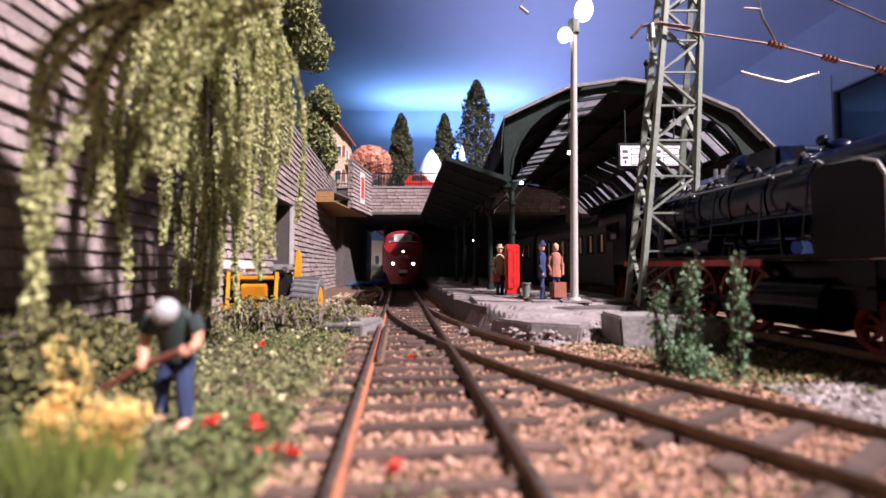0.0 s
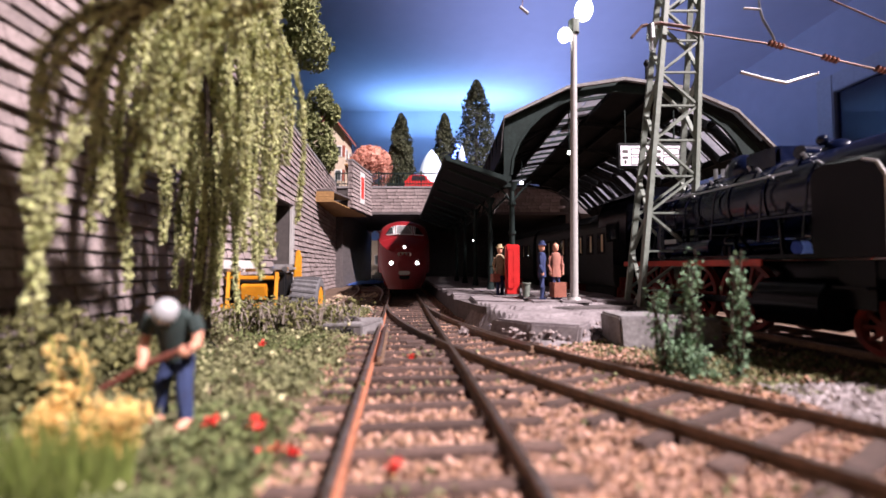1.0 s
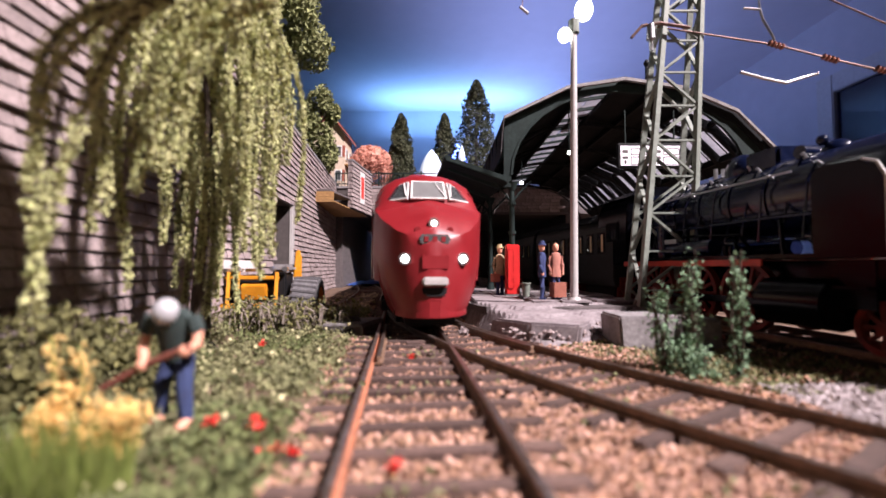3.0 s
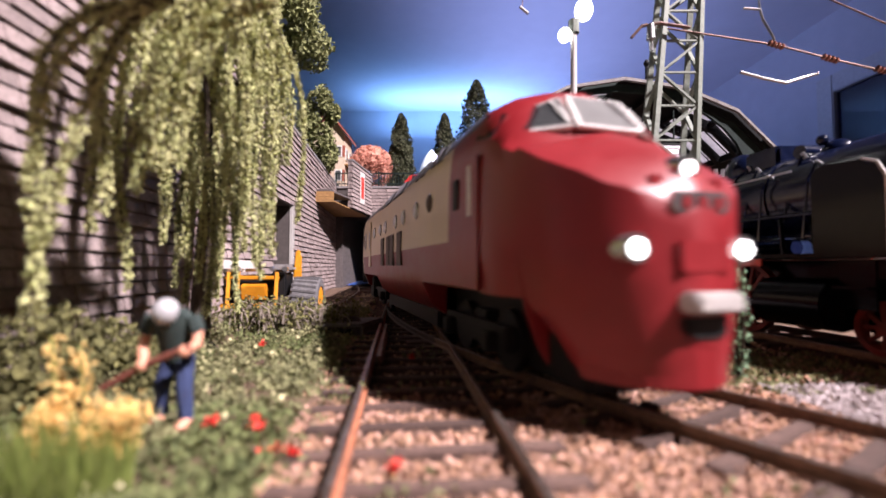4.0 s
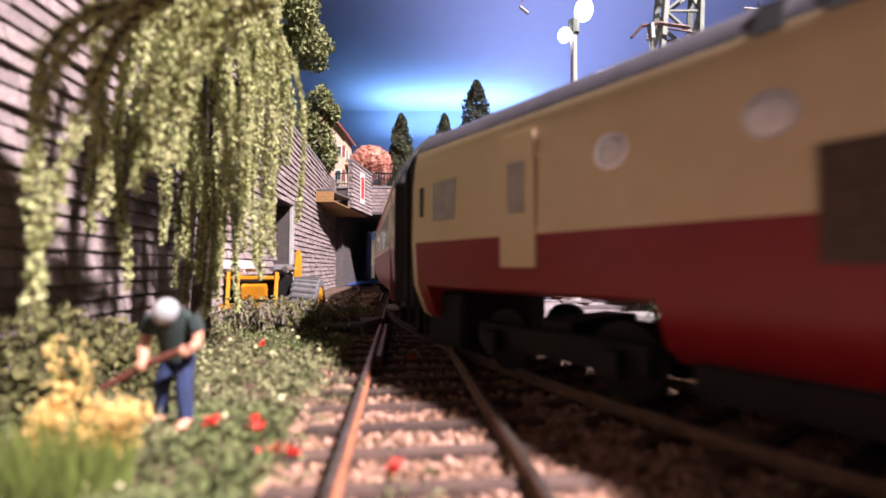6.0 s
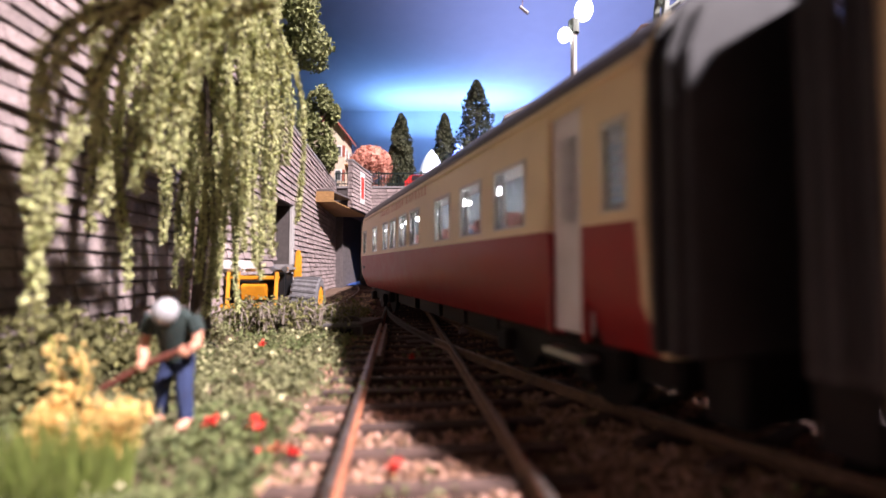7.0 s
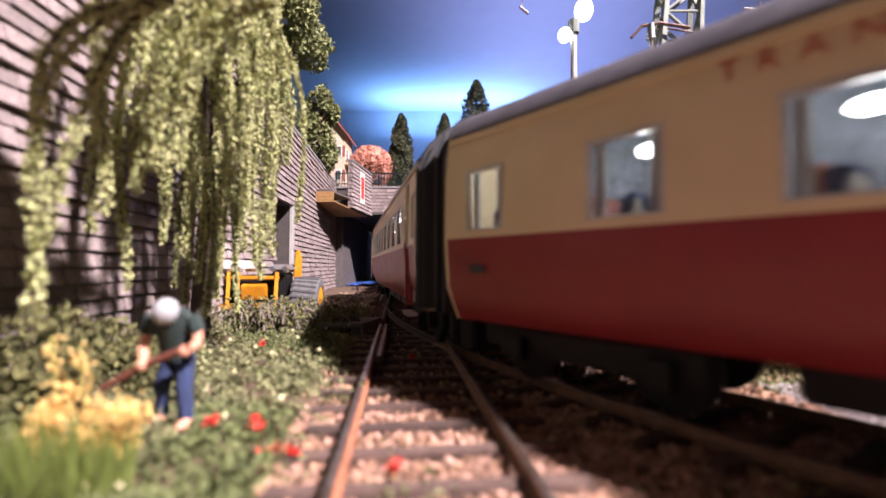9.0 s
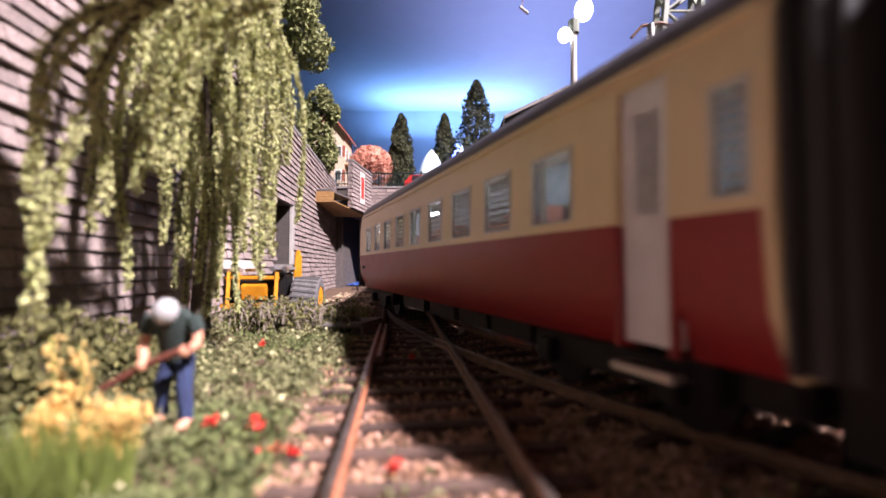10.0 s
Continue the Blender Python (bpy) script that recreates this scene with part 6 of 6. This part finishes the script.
# dry brambles in front of the tractor
br = thing("bramble", P(-45, 128, -2.5), "dry grey brown brambles with olive leaves", "bramble")
st, f = Shape(), Shape()
DRY = mat("dry_twig", (0.34, 0.29, 0.25), (0.2, 0.16, 0.13), 0.4, 0.9, bump=0.3)
for k in range(120):
    x = RND.uniform(-22, 18)
    y = RND.uniform(-8, 10)
    hh = RND.uniform(5, 12)
    dx = RND.uniform(-5, 5)
    st.path([(x, y, 0), (x + dx * .3, y, hh * .8), (x + dx, y + RND.uniform(-2, 2), hh * .7), (x + dx * 1.6, y, hh * .2)], .32, 5, .14)
    for j in range(26):
        f.leaf((x + dx * RND.random() * 1.4 + RND.gauss(0, 1), y + RND.gauss(0, 1), hh * RND.uniform(.1, .95)), RND.uniform(.5, 1.2), 1.4)
tagged(part("thicket", st, DRY, br), kind="stuff")
tagged(part("leaves", f, OLIVE, br), kind="stuff")

# ---- worker figurine with a scythe handle ----
JEANS = mat("cloth_jeans", (0.032, 0.05, 0.13), (0.02, 0.03, 0.08), 0.4, 0.85, bump=0.2)
SHIRT = mat("cloth_green", (0.035, 0.055, 0.05), (0.02, 0.032, 0.03), 0.4, 0.85, bump=0.2)
HELMET = mat("helmet_grey", (0.46, 0.46, 0.47), (0.34, 0.34, 0.35), 0.2, 0.4, bump=0.03)
HANDLE = mat("tool_handle", (0.22, 0.07, 0.05), (0.15, 0.05, 0.035), 0.4, 0.6, bump=0.1)
w = Shape()
w.m = 0
w.loft([[(cx + math.cos(6.283 * k / 12) * rx, cy + math.sin(6.283 * k / 12) * ry, z) for k in range(12)] for cx, cy, rx, ry, z in ((0, .8, 1.9, 1.4, 7.6), (0, .5, 2.0, 1.5, 9.0), (0, 0, 2.5, 1.6, 11.2), (0, -.5, 2.8, 1.6, 12.8), (0, -.9, 2.0, 1.3, 13.8), (0, -1.1, .8, .8, 14.2))])
w.path([(-2.5, -.6, 13.0), (-3.1, -.6, 11.0)], 0.95, 8)
w.path([(2.5, -.6, 13.0), (3.2, -.6, 11.2)], 0.95, 8)
w.m = 2
w.path([(-3.1, -.6, 11.2), (-3.0, -1.4, 9.2), (-2.3, -2.4, 7.9)], 0.68, 8, .55)
w.path([(3.2, -.6, 11.4), (3.5, -1.2, 9.8), (2.9, -2.4, 9.4)], 0.68, 8, .55)
w.ball((-2.2, -2.6, 7.7), .75, nu=8, nv=6)
w.ball((2.8, -2.5, 9.3), .75, nu=8, nv=6)
w.ball((0, -1.6, 13.6), 1.35, 1.4, 1.6, 10, 8)
w.m = 1
w.path([(-.9, .8, 8.2), (-1.6, .2, 4.6), (-1.9, .8, 1.0)], 1.15, 8, .85)
w.path([(.9, .8, 8.2), (1.5, -.3, 4.6), (2.0, -.6, 1.0)], 1.15, 8, .85)
w.m = 3
w.ball((0, -1.9, 13.7), 1.5, 1.65, 1.6, 14, 9)
w.m = 2
w.ball((-1.9, .2, .6), .9, 1.5, .7, 8, 6)
w.ball((2.2, -1.2, .6), .9, 1.6, .7, 8, 6)
w.m = 4
w.path([(3.4, -2.6, 9.8), (-2.2, -2.6, 7.6), (-7.0, -2.6, 5.0)], .42, 7)
ob = part("figurine", w, [SHIRT, JEANS, SKIN, HELMET, HANDLE], smooth=True)
ob.matrix_basis = P(-31.2, 49.5, -0.8)
ob.scale = (0.92, 0.92, 0.97)
tagged(ob, "toy worker figure in dark shirt bending over a tool", "figurine")

# ---- orange tractor by the wall ----
tr = thing("tractor", P(-63, 143, 1.5, 0, 0, 5), "orange tractor with large grey tyres by the wall", "tractor")
part("body", Shape().box(-4.6, 4.4, -1, 8, 4.5, 11.5), ORANGE, tr, bevel=0.7)
part("bucket", Shape().prism([(-3.6, 5.0), (-4.8, 9.8), (-2.4, 10.6), (-1.6, 5.4)], "x", -3.6, 4.4), ORANGE, tr, "orange front scoop", bevel=0.3)
part("cross_beam", Shape().box(-8.6, 8.6, -4.6, -3.2, 11.6, 13.0), ORANGE, tr, bevel=0.3)
part("lower_beam", Shape().box(-10.2, 3.4, -4.8, -3.4, 2.2, 4.0), ORANGE, tr, bevel=0.3)
part("cab_back", Shape().box(-9.0, 6, -2, -1, 4, 13), BLACK, tr)
part("hood", Shape().box(-11.5, -1.6, -4.6, 8, 14.2, 18.0), SOFT_WHITE, tr, "pale worn hood", bevel=1.1)
part("hood_rear", Shape().box(5, 12, -3, 6, 14.0, 16.8), CONCRETE, tr, "grey engine cover", bevel=1.0)
for x in (-7.8, -4.8, 7.4):
    part("strut", Shape().beam((x, -4.4, 2.4), (x + .4, -4.2, 14.2), 1.1, 1.1), ORANGE, tr)
part("axle", Shape().beam((-9, -2, 3.2), (12, -2, 3.2), 1.6), BLACK, tr)
part("engine", Shape().box(5.4, 10.5, -3, 6, 6, 14), BLACK, tr, bevel=0.5)
for x in (-4.2, 6.6, 10.6):
    part("headlamp", Shape().tube((x, -5.2, 15.2), (x, -4.0, 15.2), .95, .95, 12), CHROME_RIM, tr, smooth=True)
part("exhaust", Shape().prism([(-1.3, 12), (1.3, 12), (1.3, 19), (.5, 22), (-.6, 21)], "y", 3, 5), ORANGE, tr, "orange upright cover", bevel=0.3, at=P(12.4, 0, 0))
for x, y, r, wd in ((16.5, 2, 7.6, 9), (-10.5, 2, 6.0, 4)):
    s = Shape()
    rings = []
    for k in range(25):
        a = 6.2832 * k / 24
        rr = [(-wd / 2, r * .62), (-wd / 2, r * .9), (-wd / 2 + 1, r), (wd / 2 - 1, r), (wd / 2, r * .9), (wd / 2, r * .62)]
        rings.append([(u, math.cos(a) * q, math.sin(a) * q) for u, q in rr])
    s.loft(rings, caps=False)
    wh = part("wheel", s, TYRE, tr, "large grey treaded tyre", at=P(x, y, r - 3.0))
    for k in range(24):
        a = 6.2832 * k / 24
        part("lug", Shape().beam((-wd / 2 + .4, math.cos(a) * r, math.sin(a) * r), (wd / 2 - .4, math.cos(a + .14) * r, math.sin(a + .14) * r), 0.7, 0.7), TYRE, wh)
    part("rim", Shape().tube((-wd * .42, 0, 0), (wd * .48, 0, 0), r * .62, r * .62, 18), ORANGE, wh, "orange rim", bevel=0.3)

# turnout motor cover
cover = thing("point_motor", P(-27.6, 121, -2.4), "grey point motor cover beside the turnout", "cover")
part("plate", Shape().prism([(-6.2, -2.5), (4.8, -2.5), (8.6, 13), (-1.0, 13)], "z", 3.0, 3.9), CONCRETE, cover, "grey weathered cover plate", bevel=0.25)
part("front_apron", Shape().box(-6.0, 4.6, -2.3, -1.4, 0.4, 3.0), DARK_STONE, cover, bevel=0.15)
part("side_apron", Shape().prism([(4.6, -2.3), (5.2, -2.3), (8.8, 13), (8.2, 13)], "z", 0.2, 3.0), CONCRETE, cover)
hump = Shape().prism([(-3.4 * math.cos(a_ / 8 * math.pi), 3.9 + 1.6 * math.sin(a_ / 8 * math.pi)) for a_ in range(9)], "y", 3.0, 4.2)
part("hump", hump, DARK_STONE, cover, "dark half round vent")
for k in range(3):
    part("foot", Shape().tube((-4.4 + k * 3.0, -3.0, 1.5), (-4.4 + k * 3.0, -2.2, 1.5), 1.15, 1.15, 14), BLACK, cover, smooth=True)
part("lever", Shape().beam((6, 1, 1.0), (12, 2, 1.0), 1.6, .8), DARK_STONE, cover)

# sandy patch and rubble beyond the cover
sand = Shape()
for k in range(1300):
    y = RND.uniform(150, 300)
    x = RND.uniform(max(wall_x(y) + 4, main_x(y) - 44), main_x(y) - 17)
    sand.rock((x, y, -2.5 + RND.uniform(0, 1)), RND.uniform(.5, 1.4))
tagged(part("rubble", sand, mat("sand_stone", (0.55, 0.42, 0.28), (0.38, 0.28, 0.18), 0.4, 0.9, bump=0.3, island=0.3)), "sandy rubble and stones by the wall", "rubble", kind="stuff")
tarp = Shape()
tarp.v = [(x, y, 1.0 + 2.2 * noise.noise(Vector((x * .14, y * .1, 1)))) for y in np.arange(396, 470, 5.0) for x in np.arange(-96, -62, 2.5)]
nxt = len(np.arange(-96, -62, 2.5))
tarp.f = [(j * nxt + i, j * nxt + i + 1, (j + 1) * nxt + i + 1, (j + 1) * nxt + i) for j in range(len(tarp.v) // nxt - 1) for i in range(nxt - 1)]
tarp.i = [0] * len(tarp.f)
tagged(part("tarpaulin", tarp, mat("blue_tarp", (0.06, 0.14, 0.5), (0.03, 0.08, 0.3), 0.1, 0.5, bump=0.3), smooth=True), "crumpled blue tarpaulin on the ground under the bridge", "tarpaulin")
old_line = thing("railway_track", P(0, 0, 0), "old side track curving beside the wall", "track", kind="structure")
curve = [(main_x(y) - 22 - 0.0016 * (y - 250) ** 2 * (1 if y > 250 else -1) * .35, y, A0 + .02) for y in range(215, 420, 12)]
rail(old_line, curve, -8.6, RAIL_RUST)
rail(old_line, curve, 8.6, RAIL_RUST)
sleepers(old_line, [(x, y, a) for x, y, a in curve] + [(x - .8, y + 6, a) for x, y, a in curve])

# ---- garden on the bridge ----
house = thing("house", P(-112, 428, 88), "plastered house with a red tiled roof above the wall", "house")
part("wall", Shape().box(-16, 14, -14, 20, 0, 62), PLASTER, house)
part("roof", Shape().prism([(-20, 58), (-1, 82), (18, 58), (18, 60.5), (-1, 85), (-20, 60.5)], "y", -19, 24), CLAY, house, "red tiled roof")
part("gable", Shape().prism([(-16, 62), (14, 62), (-1, 80)], "y", -13.5, 19.5), PLASTER, house)
for x in (-9, 5):
    for z in (14, 38):
        fr = part("window", Shape().box(x, x + 7, -14.8, -13.6, z, z + 11), SOFT_WHITE, house, bevel=0.2)
        part("pane", Shape().box(x + 1, x + 6, -15, -14.7, z + 1, z + 10), WINDOW, fr)
        part("shutter", Shape().box(x + 7.2, x + 10, -14.6, -13.8, z, z + 11), CLAY, fr)
    wnd = part("window", Shape().box(13.6, 14.8, x, x + 7, 36, 48), SOFT_WHITE, house, bevel=0.2)
    part("pane", Shape().box(14.7, 15, x + 1, x + 6, 37, 47), WINDOW, wnd)
part("balcony", Shape().box(14, 20, -12, 14, 30, 31.5).box(19.4, 20, -12, 14, 31.5, 37), WOOD, house, bevel=0.2)

van = thing("toy_car", P(-22, 404, 88), "bright red toy car parked on the bridge", "car")
part("body", Shape().prism([(-15, 3), (15, 3), (15.5, 9), (9, 10.5), (5, 16.5), (-9, 16.8), (-13.5, 11), (-15.5, 9.5)], "y", -6.5, 6.5), PAINT_RED, van, bevel=1.0, smooth=True)
for sy in (-1, 1):
    part("side_window", Shape().prism([(-8, 11), (6.5, 10.8), (4.2, 15.4), (-7.4, 15.7)], "y", sy * 6.7 - .2, sy * 6.7 + .2), WINDOW, van)
    for x in (-9.5, 9.5):
        wl = part("wheel", Shape().tube((x, sy * 5, 3), (x, sy * 6.9, 3), 3, 3, 16), TYRE, van, bevel=0.3)
        part("hub", Shape().tube((x, sy * 6.7, 3), (x, sy * 7.1, 3), 1.5, 1.5, 12), STEEL, wl)
for y in (-4.5, 4.5):
    part("headlamp", Shape().ball((15.2, y, 7.5), .8, 1.2, 1.2, 10, 7), SOFT_WHITE, van)

tent = thing("white_tent", P(-12, 436, 88), "white glowing cone of a small tent", "tent")
TENT = mat("tent_cloth", (0.75, 0.85, 1.0), glow=0.42)
part("canvas", Shape().loft([[(r * math.cos(6.283 * k / 14), r * math.sin(6.283 * k / 14), z) for k in range(14)] for r, z in ((17, 0), (15, 18), (11, 34), (6, 45), (.8, 51))]), TENT, tent, smooth=True)
xmas = thing("light_tree", P(16, 434, 88), "small fir hung with blue lights", "tree")
part("trunk", Shape().tube((0, 0, 0), (0, 0, 54), 1.4, .4, 8), BARK, xmas)
f = Shape()
for k in range(1800):
    z = RND.random()
    a = RND.uniform(0, 6.28)
    r = 15 * (1 - z) * RND.uniform(.5, 1) + 1
    f.leaf((r * math.cos(a), r * math.sin(a), 10 + z * 46), RND.uniform(1, 2), 1.6)
tagged(part("needles", f, LEAF_DARK, xmas), kind="stuff")
for k in range(70):
    z, a = RND.random(), RND.uniform(0, 6.28)
    r = 15.5 * (1 - z) + 1
    part("light", Shape().ball((r * math.cos(a), r * math.sin(a), 14 + z * 42), 1.3, nu=6, nv=5), BLUE_GLOW, xmas)
figure = thing("white_ornament", P(19, 425, 80), "glowing white garden ornament among blue lights", "ornament")
part("column", Shape().tube((0, 0, 0), (0, 0, 44), 3, 2, 10), SOFT_WHITE, figure)
part("flame", Shape().loft([[(r * math.cos(6.283 * k / 10), r * math.sin(6.283 * k / 10), z) for k in range(10)] for r, z in ((1, 44), (3.4, 48), (2.8, 53), (1, 58), (.2, 61))]), TENT, figure, smooth=True)

# pale house and picket fence beyond the tunnel
far = thing("house", P(-116, 690, -4), "pale small house beyond the underpass", "house")
part("wall", Shape().box(-26, 26, 0, 30, 0, 64), PLASTER, far)
part("roof", Shape().prism([(-30, 62), (0, 84), (30, 62), (30, 65), (0, 87), (-30, 65)], "y", -4, 34), CLAY, far)
for x in (-14, 4):
    wn = part("window", Shape().box(x, x + 9, -.8, .2, 24, 40), SOFT_WHITE, far)
    part("pane", Shape().box(x + 1.2, x + 7.8, -1, -.7, 25, 39), WINDOW, wn)
pick = thing("picket_fence", P(-112, 660, -4), "white picket fence beyond the underpass", "fence")
pm_ = meshed("picket", Shape().prism([(-1.1, 0), (1.1, 0), (1.1, 22), (0, 24), (-1.1, 22)], "y", -.4, .4), SOFT_WHITE)
for k in range(14):
    part("picket", pm_, None, pick, at=P(-26 + k * 4, 0, 0))
for z in (6, 17):
    part("rail", Shape().box(-28, 28, .4, 1.2, z, z + 1.6), SOFT_WHITE, pick)


motions()
